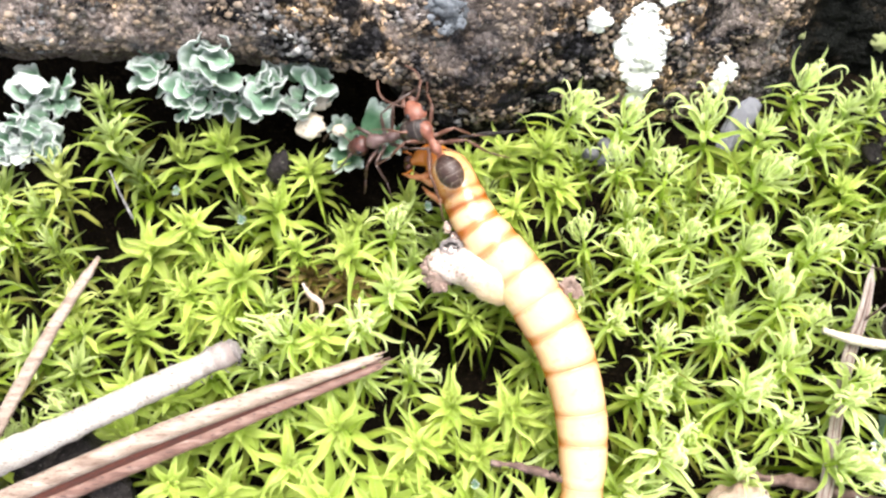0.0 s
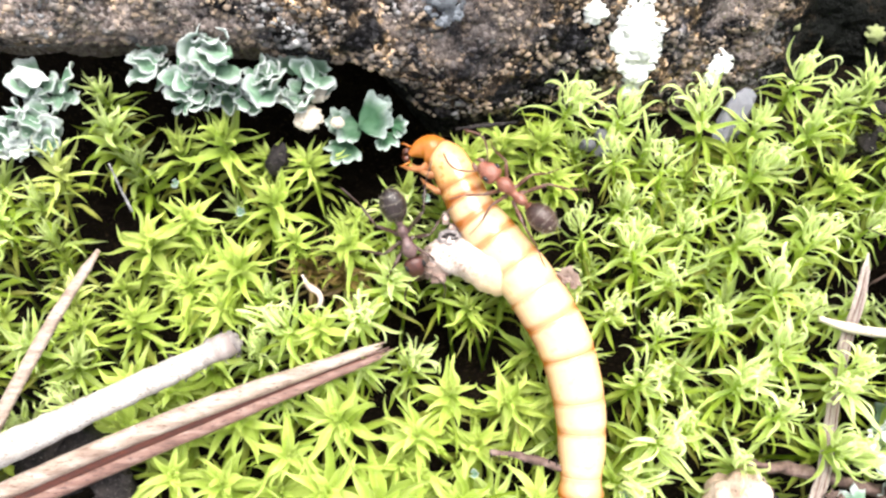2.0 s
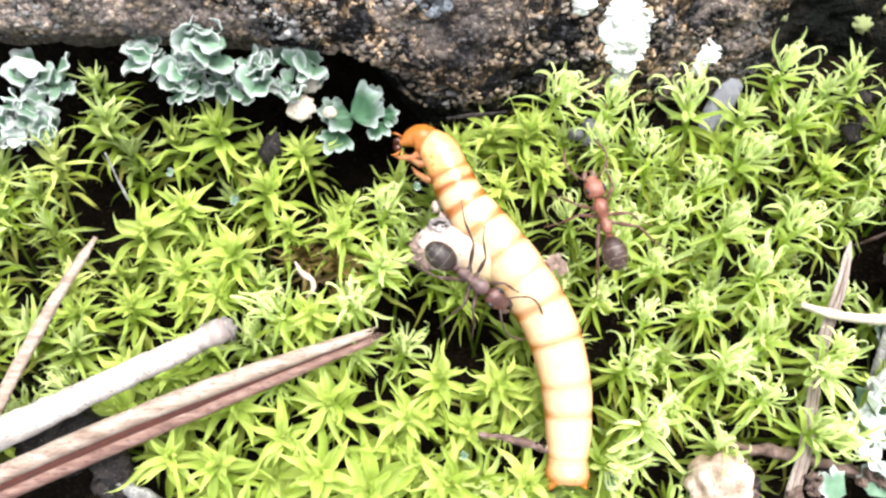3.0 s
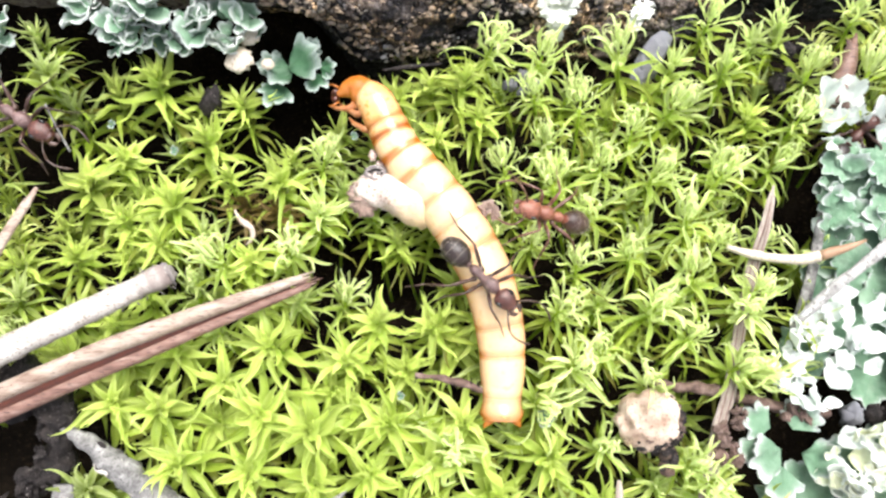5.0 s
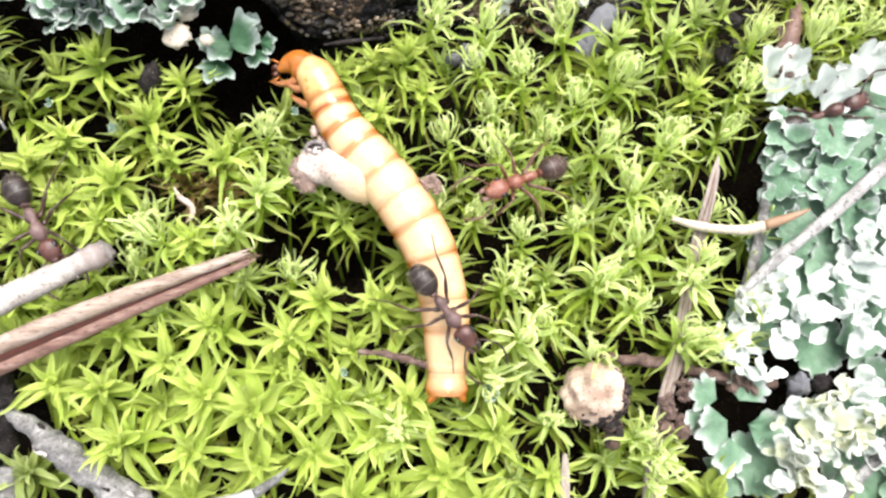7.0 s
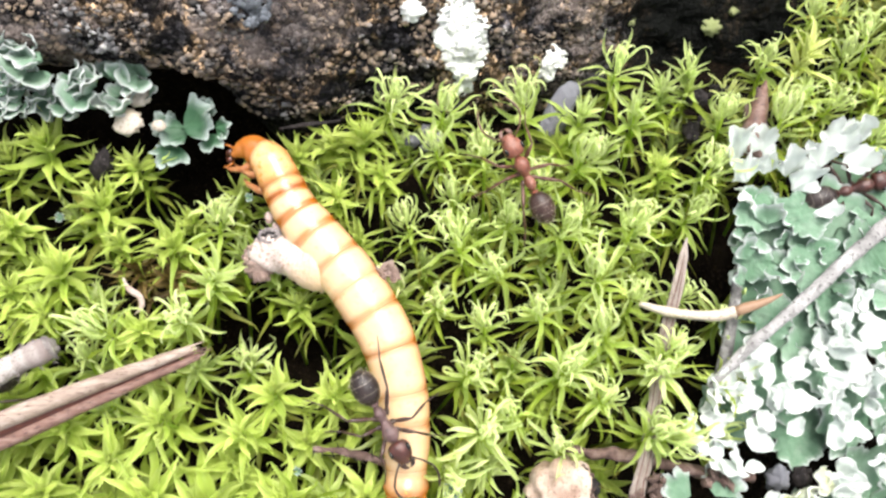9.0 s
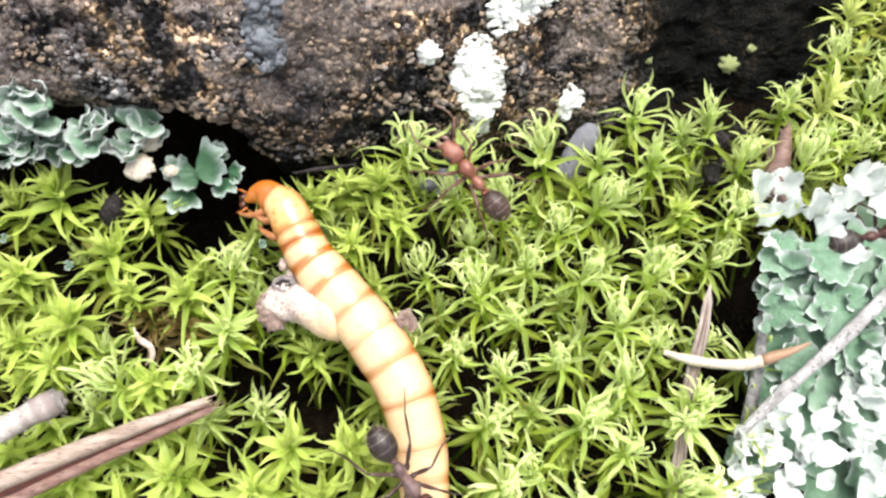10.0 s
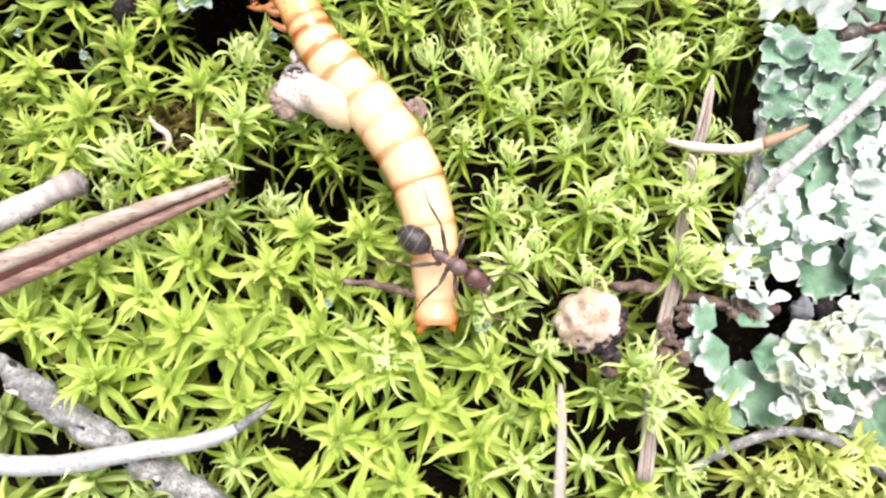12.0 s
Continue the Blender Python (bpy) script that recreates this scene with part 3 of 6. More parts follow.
def sheet_geo(seed, ragged=0.34, up=0.16):
    """A flat ragged sheet of about 1 in radius, round the origin: deep bays, scalloped margin, turned-up rim, real thickness."""
    rnd = random.Random(seed * 13 + 5)
    nu, nv = 150, 11
    ph = [rnd.uniform(0, 6.28) for _ in range(5)]
    top, low, rims = [], [], []
    for a in range(nu):
        th = 2 * math.pi * a / nu
        c, s_ = math.cos(th), math.sin(th)
        edge = 0.86 + ragged * noise.noise(Vector((c * 1.6, s_ * 1.6, seed * 2.7))) + 0.55 * ragged * noise.noise(Vector((c * 4.0, s_ * 4.0, seed * 1.9 + 7)))
        edge += 0.13 * abs(math.sin(6 * th + ph[0] + 1.2 * math.sin(2 * th + ph[1]))) ** 0.7 + 0.035 * abs(math.sin(15 * th + ph[2] + math.sin(3 * th))) ** 0.8
        rt, rl, rr = [], [], []
        for b in range(nv):
            k = b / (nv - 1)
            r = edge * k
            x, y = r * c, r * s_
            z = 0.10 * noise.noise(Vector((x * 2.2, y * 2.2, seed + 3))) + 0.05 * noise.noise(Vector((x * 6, y * 6, seed + 9)))
            z += up * max(0.0, k - 0.72) ** 1.3 * 3.0 * (0.45 + 0.75 * noise.noise(Vector((c * 3.2, s_ * 3.2, seed + 5))))
            rt.append((x, y, z))
            rl.append((x, y, z - 0.035 * (1.15 - 0.5 * k)))
            rr.append(min(1.0, max(0.0, (k - 0.88) / 0.10)) * min(1.0, max(0.0, 0.55 + 1.6 * noise.noise(Vector((c * 2.4, s_ * 2.4, seed + 15))))))
        top.append(rt)
        low.append(rl)
        rims.append(rr)
    g = Geo()
    g.grid(list(zip(*top)), list(zip(*rims)), close=True)
    g.grid(list(zip(*low))[::-1], list(zip(*rims))[::-1], close=True)
    n, last = nu * nv, (nv - 1) * nu
    for a in range(nu):
        b = (a + 1) % nu
        g.f.append((last + a, n + a, n + b, last + b))
    return g


def add_sheet(parent, material, at, heading, tilt, roll, size, seed, squash=0.8, up=0.16):
    key = ("sheet", material.name, seed, up)
    if key not in LOBES:
        LOBES[key] = mesh_of("sheet", sheet_geo(seed, up=up), material)
    ob = new("sheet", LOBES[key])
    ob.parent = parent
    ob.matrix_basis = pose(*[v * MM for v in at], roll, tilt, heading) @ Matrix.Diagonal((size, size * squash, size, 1))
    return ob


LOBES = {}


def add_lobe(parent, material, at, heading, lift, length, width, cup, seed, roll=0.0, notches=4, ruffle=0.18, jag=1.0, thick=0.09):
    key = (material.name, seed % 7, round(cup, 1), notches, ruffle, jag, thick)
    if key not in LOBES:
        LOBES[key] = mesh_of("lobe", lobe_geo(1.0, 1.0, cup, seed % 7, notches, ruffle, thick, jag), material)
    ob = new("lobe", LOBES[key])
    ob.parent = parent
    ob.matrix_basis = pose(*[v * MM for v in at], roll, -lift, heading) @ Matrix.Diagonal((length, width, 0.5 * (length + width), 1))
    return ob


def make_lichens():
    rnd = random.Random(11)
    # cluster under the rock's overhang
    t = thing("lichen_cluster", "pale blue-green leafy lichen with white rims under the rock's ledge", "lichen", group="leafy lichens")
    for x, y, z, n, size in ((-14.7, 6.0, 1.6, 12, 1.25), (-12.9, 5.4, 1.8, 16, 1.1), (-11.5, 6.4, 2.6, 10, 1.5), (-10.6, 4.6, 1.3, 16, 0.9),
                             (-9.2, 5.2, 1.5, 11, 1.1), (-7.3, 5.6, 1.2, 8, 1.15), (-8.2, 4.3, 0.9, 9, 0.95), (-13.4, 4.6, 1.1, 15, 0.9)):
        for k in range(n):
            s = size * rnd.uniform(0.7, 1.35)
            add_lobe(t, LICHEN if rnd.random() < 0.9 else LICHEN_PALE, (x + rnd.uniform(-0.9, 0.9), y + rnd.uniform(-0.8, 0.8), z + rnd.uniform(-0.5, 0.6)),
                     rnd.uniform(-180, 180), rnd.uniform(5, 45), s, s * rnd.uniform(0.9, 1.3), rnd.choice((0.3, 0.4)), rnd.randint(0, 6), rnd.uniform(-20, 20), notches=3, ruffle=0.07, jag=0.25, thick=0.13)
    t = thing("lichen_cluster", "whitish blue-green leafy lichen at the rock's foot", "lichen", group="leafy lichens")
    for x, y, z, n, size in ((-21.6, 3.2, 1.2, 17, 1.1), (-20.6, 5.2, 1.6, 12, 1.2), (-22.6, 2.4, 0.9, 12, 1.1), (-20.9, 2.2, 0.5, 9, 1.0)):
        for k in range(n):
            s = size * rnd.uniform(0.7, 1.2)
            add_lobe(t, LICHEN if rnd.random() < 0.85 else LICHEN_PALE, (x + rnd.uniform(-0.9, 0.9), y + rnd.uniform(-0.8, 0.8), z + rnd.uniform(-0.5, 0.5)),
                     rnd.uniform(-180, 180), rnd.uniform(5, 45), s, s * 1.1, 0.3, rnd.randint(0, 6), rnd.uniform(-25, 25), notches=4, ruffle=0.1, jag=0.3, thick=0.13)
    # dark green lobes beside the larva's head
    t = thing("green_lichen", "deep green lobed lichen with whitish rims beside the larva's head", "lichen", group="leafy lichens")
    for x, y, z, a, s in ((-4.4, 2.9, 0.9, 20, 2.3), (-4.2, 3.0, 0.4, 200, 1.7), (-5.0, 2.4, 0.0, 250, 1.9), (-3.0, 2.6, 0.6, -60, 1.3),
                          (-2.6, 2.9, 0.9, -10, 1.1), (-3.4, 3.4, 0.9, 60, 1.3), (-4.9, 2.9, 0.2, 150, 1.5)):
        add_lobe(t, LICHEN_DEEP, (x - 0.2, y + 0.3, z - 0.7), a, 14, s, s * 0.95, 0.2, int(a) % 7, rnd.uniform(-15, 15), notches=6)
    # the broad patch
    t = thing("lichen_patch", "broad sea-green lichen sheets with curled white edges over the moss", "lichen", group="leafy lichens")
    for x, y, z, a, size, n in ((27.9, -3.6, 0.1, 20, 2.7, 0), (30.9, -3.9, 0.4, 75, 3.0, 1), (28.1, -7.0, -0.2, 130, 3.1, 2), (31.8, -6.8, 0.2, 200, 3.2, 3), (26.2, -9.0, -0.5, 60, 1.9, 4),
                                (34.8, -5.0, 0.1, 10, 3.2, 2), (35.2, -9.4, -0.1, 95, 3.4, 0), (30.3, -10.2, -0.3, 250, 2.6, 1), (27.6, -12.0, -0.7, 300, 2.4, 3), (25.0, -13.4, -0.9, 15, 1.9, 2),
                                (28.4, -14.7, -0.8, 170, 2.2, 0), (31.6, -13.6, -0.5, 220, 2.9, 4), (35.6, -13.6, -0.6, 40, 3.3, 1), (31.4, -18.0, -0.6, 75, 2.9, 3), (35.0, -18.2, -0.8, 200, 3.3, 2),
                                (27.6, -19.9, -0.5, 140, 2.6, 1), (24.6, -21.2, -0.6, 260, 2.0, 4), (22.9, -21.9, -0.9, 10, 1.7, 3), (30.4, -22.3, -0.8, 330, 2.6, 0), (33.6, -22.6, -1.0, 90, 3.0, 4),
                                (37.6, -6.2, -0.5, 150, 3.4, 3), (38.2, -15.8, -0.8, 60, 3.4, 0), (33.4, -0.9, -0.3, 30, 2.2, 4), (36.2, -1.6, -0.6, 110, 2.8, 1)):
        add_sheet(t, LICHEN, (x, y, z), a, rnd.uniform(-9, 9), rnd.uniform(-9, 9), size * rnd.uniform(0.86, 1.04), n, rnd.uniform(0.7, 1.0), up=0.24)
    for x, y, z, a, size, n in ((26.9, -2.6, 0.7, 80, 1.5, 3), (29.3, -2.9, 0.9, 200, 1.7, 0), (26.6, -5.2, 0.45, 310, 1.5, 1), (29.5, -5.6, 0.75, 20, 1.6, 4), (27.2, -8.4, 0.3, 150, 1.3, 2), (32.6, -4.9, 0.9, 100, 1.7, 2),
                                (33.6, -3.0, 0.6, 250, 1.8, 3), (30.2, -7.6, 0.55, 60, 1.5, 0), (34.2, -7.4, 0.7, 330, 1.8, 1)):
        add_sheet(t, LICHEN, (x, y, z), a, rnd.uniform(-14, 14), rnd.uniform(-14, 14), size, n, rnd.uniform(0.65, 0.95), up=0.22)
    for x, y in ((25.9, -3.2), (26.4, -4.2), (25.9, -5.6), (26.1, -6.8), (26.6, -7.8), (28.4, -4.4), (28.9, -5.3), (27.6, -6.3), (30.6, -4.9), (31.2, -5.9), (28.6, -3.3), (30.0, -6.7), (27.4, -3.6)):
        for _ in range(1):
            s = rnd.uniform(0.7, 1.2)
            add_lobe(t, LICHEN, (x + rnd.uniform(-0.5, 0.5), y + rnd.uniform(-0.5, 0.5), 0.75 + rnd.uniform(-0.2, 0.4)), rnd.uniform(-180, 180), rnd.uniform(5, 40), s, s * rnd.uniform(0.9, 1.3),
                     rnd.choice((0.2, 0.4)), rnd.randint(0, 6), rnd.uniform(-25, 25), notches=3, ruffle=0.12, jag=0.3, thick=0.13)
    # small scalloped rosette at the near shore
    for x, y, z, a, size in ((21.9, -17.5, 0.4, 150, 2.0), (22.4, -18.6, 0.5, 205, 2.3), (23.2, -17.6, 0.35, 60, 1.9), (22.6, -19.6, 0.3, 250, 2.0), (23.6, -18.9, 0.5, -20, 2.2), (21.4, -18.6, 0.2, 180, 1.5)):
        add_lobe(t, LICHEN, (x, y, z), a, rnd.uniform(4, 14), size, size * rnd.uniform(0.9, 1.1), 0.1, rnd.randint(0, 6), rnd.uniform(-10, 10), notches=7, ruffle=0.1)
    # heaps of white ruffled crumbs
    heaps = ((22.9, -14.2, 0.7), (23.9, -12.9, 0.7), (24.6, -12.1, 0.6), (25.6, -10.9, 0.6), (23.9, -15.3, 0.6), (25.4, -13.2, 0.6), (27.4, -12.2, 0.8), (28.9, -11.6, 0.9), (30.4, -11.3, 0.9), (31.2, -9.4, 0.8),
             (31.0, -13.5, 0.9), (29.2, -13.6, 0.6), (27.0, -13.9, 0.6), (26.2, -12.0, 0.5), (32.8, -12.2, 1.0), (34.0, -10.2, 1.0), (36.0, -11.6, 1.1), (33.2, -15.4, 0.9), (31.4, -16.5, 0.7), (36.0, -15.4, 1.0),
             (29.9, -8.7, 0.5), (33.0, -8.0, 0.6), (25.0, -15.6, 0.5))
    gold_heaps = ((25.5, -19.0, 0.7), (26.4, -19.9, 1.1), (25.0, -20.9, 0.8), (27.0, -21.2, 1.0), (28.7, -18.6, 1.0), (30.3, -19.5, 1.2), (29.7, -17.5, 0.8), (27.3, -18.6, 0.9), (32.0, -20.8, 1.1), (29.0, -20.6, 1.0))
    for many, material_pair in ((heaps, (LICHEN_PALE, LICHEN_PALE)), (gold_heaps, (LICHEN_PALE, LICHEN_GOLD))):
        for hx, hy, reach in many:
            for _ in range(int(7 * reach * reach) + 2):
                a, d = rnd.uniform(0, 6.28), reach * math.sqrt(rnd.random())
                s = rnd.uniform(0.7, 1.45)
                add_lobe(t, material_pair[rnd.random() < 0.38], (hx + d * math.cos(a), hy + d * math.sin(a), 0.55 + 0.55 * (1 - d / reach) + rnd.uniform(-0.35, 0.35)),
                         math.degrees(a) + rnd.uniform(-70, 70), rnd.uniform(0, 42), s, s * rnd.uniform(0.8, 1.3), rnd.choice((0.2, 0.4)), rnd.randint(0, 6), rnd.uniform(-30, 30), notches=3, ruffle=0.12, jag=0.3, thick=0.16)
    t = thing("white_lichen_tuft", "upright snow-white lichen lobes beside a brown bud", "lichen", group="leafy lichens")
    for x, y, a, s in ((26.0, 0.2, 100, 2.4), (26.8, 0.4, 60, 2.0), (26.4, -1.0, 120, 2.0), (28.6, -0.8, 80, 2.2), (28.9, -1.6, 50, 2.0),
                       (31.2, 0.4, 60, 2.3), (31.8, -0.4, 20, 2.0), (30.6, -0.4, 110, 1.9), (29.8, -2.4, -30, 1.6), (26.6, -1.8, 200, 1.6),
                       (32.6, 0.8, 90, 2.0), (27.4, -0.6, 85, 1.5)):
        add_lobe(t, LICHEN_PALE, (x, y, 0.7), a, rnd.uniform(20, 45), s, s * 0.75, 0.2, rnd.randint(0, 6), rnd.uniform(-20, 20), notches=5)


# ---- moss ----
def shoot_geos(kind, seed):
    """One moss shoot, its growing tip at the origin: a list of leaves in whorls down the stem, and the stem last."""
    rnd = random.Random(seed)
    u_ = rnd.uniform
    leaves = []
    broad = 1.06 if seed % 2 else 0.88

    def whorl(n, z, ln, wd, rise, curl, tip, steps=7, spread=0.12, taper=1.25, hook=0.5, young=0.0, twist=0.9, fold=0.85, wave=2.0):
        a0 = u_(0, 6.28)
        for k in range(n):
            az = a0 + (k + u_(-0.36, 0.36)) * 2 * math.pi / n
            g = Geo()
            g.leaf((spread * math.cos(az), spread * math.sin(az), z + u_(-0.2, 0.2)), az, rise + u_(-15, 15), ln * u_(0.72, 1.34), wd * (broad if kind == "star" else 1.0) * u_(0.6, 1.05), curl + u_(-25, 35),
                   u_(-twist, twist), fold=fold * u_(0.5, 1.3), steps=steps, tip_curl=rnd.choice(tip), sway=u_(-0.6, 0.6), taper=taper,
                   hook=u_(0.5, 1.0) * rnd.choice((-1, 1)) * hook, young=young * u_(0.7, 1.15), wave=u_(0.3, 1.0) * wave)
            leaves.append(g)

    if kind == "star":
        whorl(6, 0.15, 0.85, 0.24, 74, 0, (0, 60, -120, -260), young=0.8, taper=1.0, hook=1.0)
        whorl(7, 0.0, 1.5, 0.38, 56, 16, (0, 40, -90, -220, 160), young=0.55, hook=1.6, steps=10, taper=1.0, twist=1.3, wave=2.8)
        whorl(8, -0.3, 2.1, 0.48, 36, 26, (0, 0, 60, -120, -220), young=0.36, hook=1.3, steps=11, taper=1.0, twist=1.4, wave=3.0)
        whorl(7, -0.9, 2.25, 0.50, 20, 36, (0, 30, 90, -160), young=0.17, hook=1.3, steps=10, taper=1.0, twist=1.4, wave=3.0)
        whorl(6, -1.6, 2.2, 0.46, 6, 45, (0, 30, 90), hook=0.9, steps=7, twist=1.4, young=-0.2)
        whorl(4, -2.4, 2.0, 0.40, -6, 45, (0, 60), steps=5, young=-0.7)
    elif kind == "curled":
        whorl(10, 0.45, 1.5, 0.13, 82, 0, (-360, -460, 320, -300), steps=15, taper=3.4, hook=2.6, young=1.0, spread=0.16, wave=0.8)
        whorl(12, 0.2, 1.9, 0.16, 66, 0, (-460, -380, -320, 340), steps=16, taper=3.2, hook=3.2, young=0.85, spread=0.30, wave=0.8)
        whorl(8, -0.2, 2.1, 0.23, 46, 6, (-320, -260, 220, -120), steps=13, taper=2.2, hook=2.6, young=0.45, spread=0.34)
        whorl(6, -1.0, 2.1, 0.36, 18, 40, (0, 60, 140, -200), steps=9, hook=1.6, young=0.10, taper=1.1, wave=2.8)
        whorl(6, -1.8, 2.2, 0.36, 2, 48, (0, 60, 120), steps=8, hook=1.2, young=-0.3, taper=1.1)
        whorl(4, -2.6, 2.1, 0.32, -8, 40, (0, 60), steps=6, young=-0.8)
    else:
        whorl(7, 0.2, 1.2, 0.22, 74, 0, (0, 60, -160, -260), young=0.7, hook=2.0, steps=10, taper=1.6)
        whorl(8, -0.2, 1.8, 0.34, 56, 22, (0, 60, 120, -200), young=0.45, hook=2.0, steps=10, taper=1.3)
        whorl(8, -0.9, 2.2, 0.38, 38, 40, (0, 60, 140, -180), young=0.18, hook=1.6, steps=9, taper=1.0)
        whorl(7, -1.7, 2.2, 0.38, 22, 50, (0, 60, 140), steps=8, taper=1.0, young=-0.15)
        whorl(6, -2.6, 2.1, 0.34, 6, 50, (0, 60), steps=5, young=-0.7)
    stem = Geo().tube([(0, 0, 0.05), (0.03, 0, -1.5), (0, 0.05, -7.5)], [0.07, 0.11, 0.10], sides=5)
    return leaves + [stem]


def joined(geos):
    g = Geo()
    for k in geos:
        g.add(k.v, k.f, k.r)
    return g


STARS = [(-3.3, -17.1), (0.8, -16.8), (-6.7, -19.2), (-3.1, -20.1), (-0.1, -19.6), (-8.0, -14.4), (-10.2, -18.5), (1.8, -22.2), (5.1, -17.0),
         (3.2, -19.1), (9.8, -19.0), (6.8, -21.0), (9.0, -22.6), (20.9, -22.4), (1.5, -6.7), (-13.6, -5.4), (-10.9, -4.3), (-8.0, -3.0),
         (-5.1, -3.3), (-7.4, 1.3), (3.4, -11.6), (0.4, -11.2), (-10.9, -12.7), (-5.4, -12.5), (-1.3, -13.4), (-12.0, 2.6), (-13.8, -1.9),
         (-16.1, -3.2), (-2.0, -0.2), (-16.8, -7.2), (-13.0, -9.6), (-6.6, -7.8), (-14.0, -15.4)]
CURLS = [(-2.6, -2.0), (-8.3, -7.6), (-1.7, -9.9), (9.1, -7.0), (14.5, -7.6), (17.9, -8.9), (21.1, -9.9), (19.9, -14.0), (18.1, -20.1), (20.6, -11.0), (20.9, -14.6), (17.2, -19.2), (17.9, -21.6), (16.4, -3.2),
         (20.0, -3.3), (23.5, -2.6), (12.4, -5.2), (7.6, -2.5), (10.7, -10.7), (17.6, -12.4), (15.7, -10.8), (12.8, -18.3), (14.6, -24.2),
         (18.5, -19.5), (11.2, -13.8), (4.3, -18.4), (12.7, -13.0), (7.0, 4.0), (14.3, 3.8), (17.7, 0.8), (28.1, 5.8), (32.4, 3.5), (9.3, 1.4),
         (12.0, 0.9), (15.0, -0.6), (10.2, -3.6), (19.6, 5.6), (9.9, 3.6)]
TALLS = [(-2.7, -5.3), (-18.1, 3.0), (-18.6, 5.0), (-17.4, 1.4), (-22.0, -0.8), (-23.6, -2.0), (-21.6, -2.8), (-24.0, 0.2), (22.4, 4.6), (20.6, 3.2), (24.0, 5.4)]


# shoots that lean over the dry blade, and the height of their tips
OVER_BLADE = {(21.1, -9.9): 1.5, (19.9, -14.0): 1.7, (18.1, -20.1): 1.6, (20.9, -22.4): 1.3, (20.6, -11.0): 1.2, (20.9, -14.6): 1.0, (17.2, -19.2): 1.2, (17.9, -21.6): 1.2}

# dark gaps in the cushion: centre and reach
GAPS = ((-18.3, -1.2, 2.4, 2.6), (-4.4, 0.6, 2.6, 1.6), (-9.8, 0.6, 1.6, 1.0), (-14.6, 0.6, 1.8, 1.5), (-12.6, -11.4, 1.8, 0.9), (-12.2, -9.9, 2.2, 1.0), (-17.6, -17.2, 2.3, 3.4), (-16.8, -9.2, 1.5, 1.6), (24.0, -4.6, 1.2, 1.6), (22.4, -14.0, 1.8, 1.0), (-13.2, 0.8, 2.2, 1.2), (-20.0, -4.4, 1.6, 1.2), (16.9, 4.3, 0.9, 0.9))


def moss_allowed(x, y):
    """Whether the moss cushion covers this spot of the plan."""
    edge = lerp_table(x, [(-24, 0.8), (-17, 4.6), (-13, 2.6), (-8, 1.8), (-5.5, 0.6), (-2, 1.2), (0, 2.6), (6, 4.2), (11, 4.1), (16.5, 4.2), (19, 5.6), (22, 5.8), (24, 5.0), (27, 5.4), (29, 7.6), (31, 10.4), (33, 12.5), (40, 16)])[0]
    if y > edge:
        return False
    if x > 25.1 and -1.0 > y > -9.5 or (x > 24.4 and -9.5 >= y > -20) or (x > 20.6 and -17.0 > y > -20.8) or (x > 22.0 and -17.5 > y > (-23.5 if x < 25 else -22.6)) or (x > 25.5 and 1 > y > -4):
        return False
    if ((x - 0.2) / 4.7) ** 2 + ((y + 7.9) / 2.2) ** 2 < 1:  # dark hollow by the larva
        return False
    if x < -15.5 and y < -15 and x < -16.5 + 0.6 * (-15 - y) * 0.2:
        return False
    if 15.6 < x < 28 and -17.2 < y < -14.9:
        return False
    for hx, hy, rx, ry in GAPS:  # dark gaps
        if ((x - hx) / rx) ** 2 + ((y - hy) / ry) ** 2 < 1:
            return False
    return True


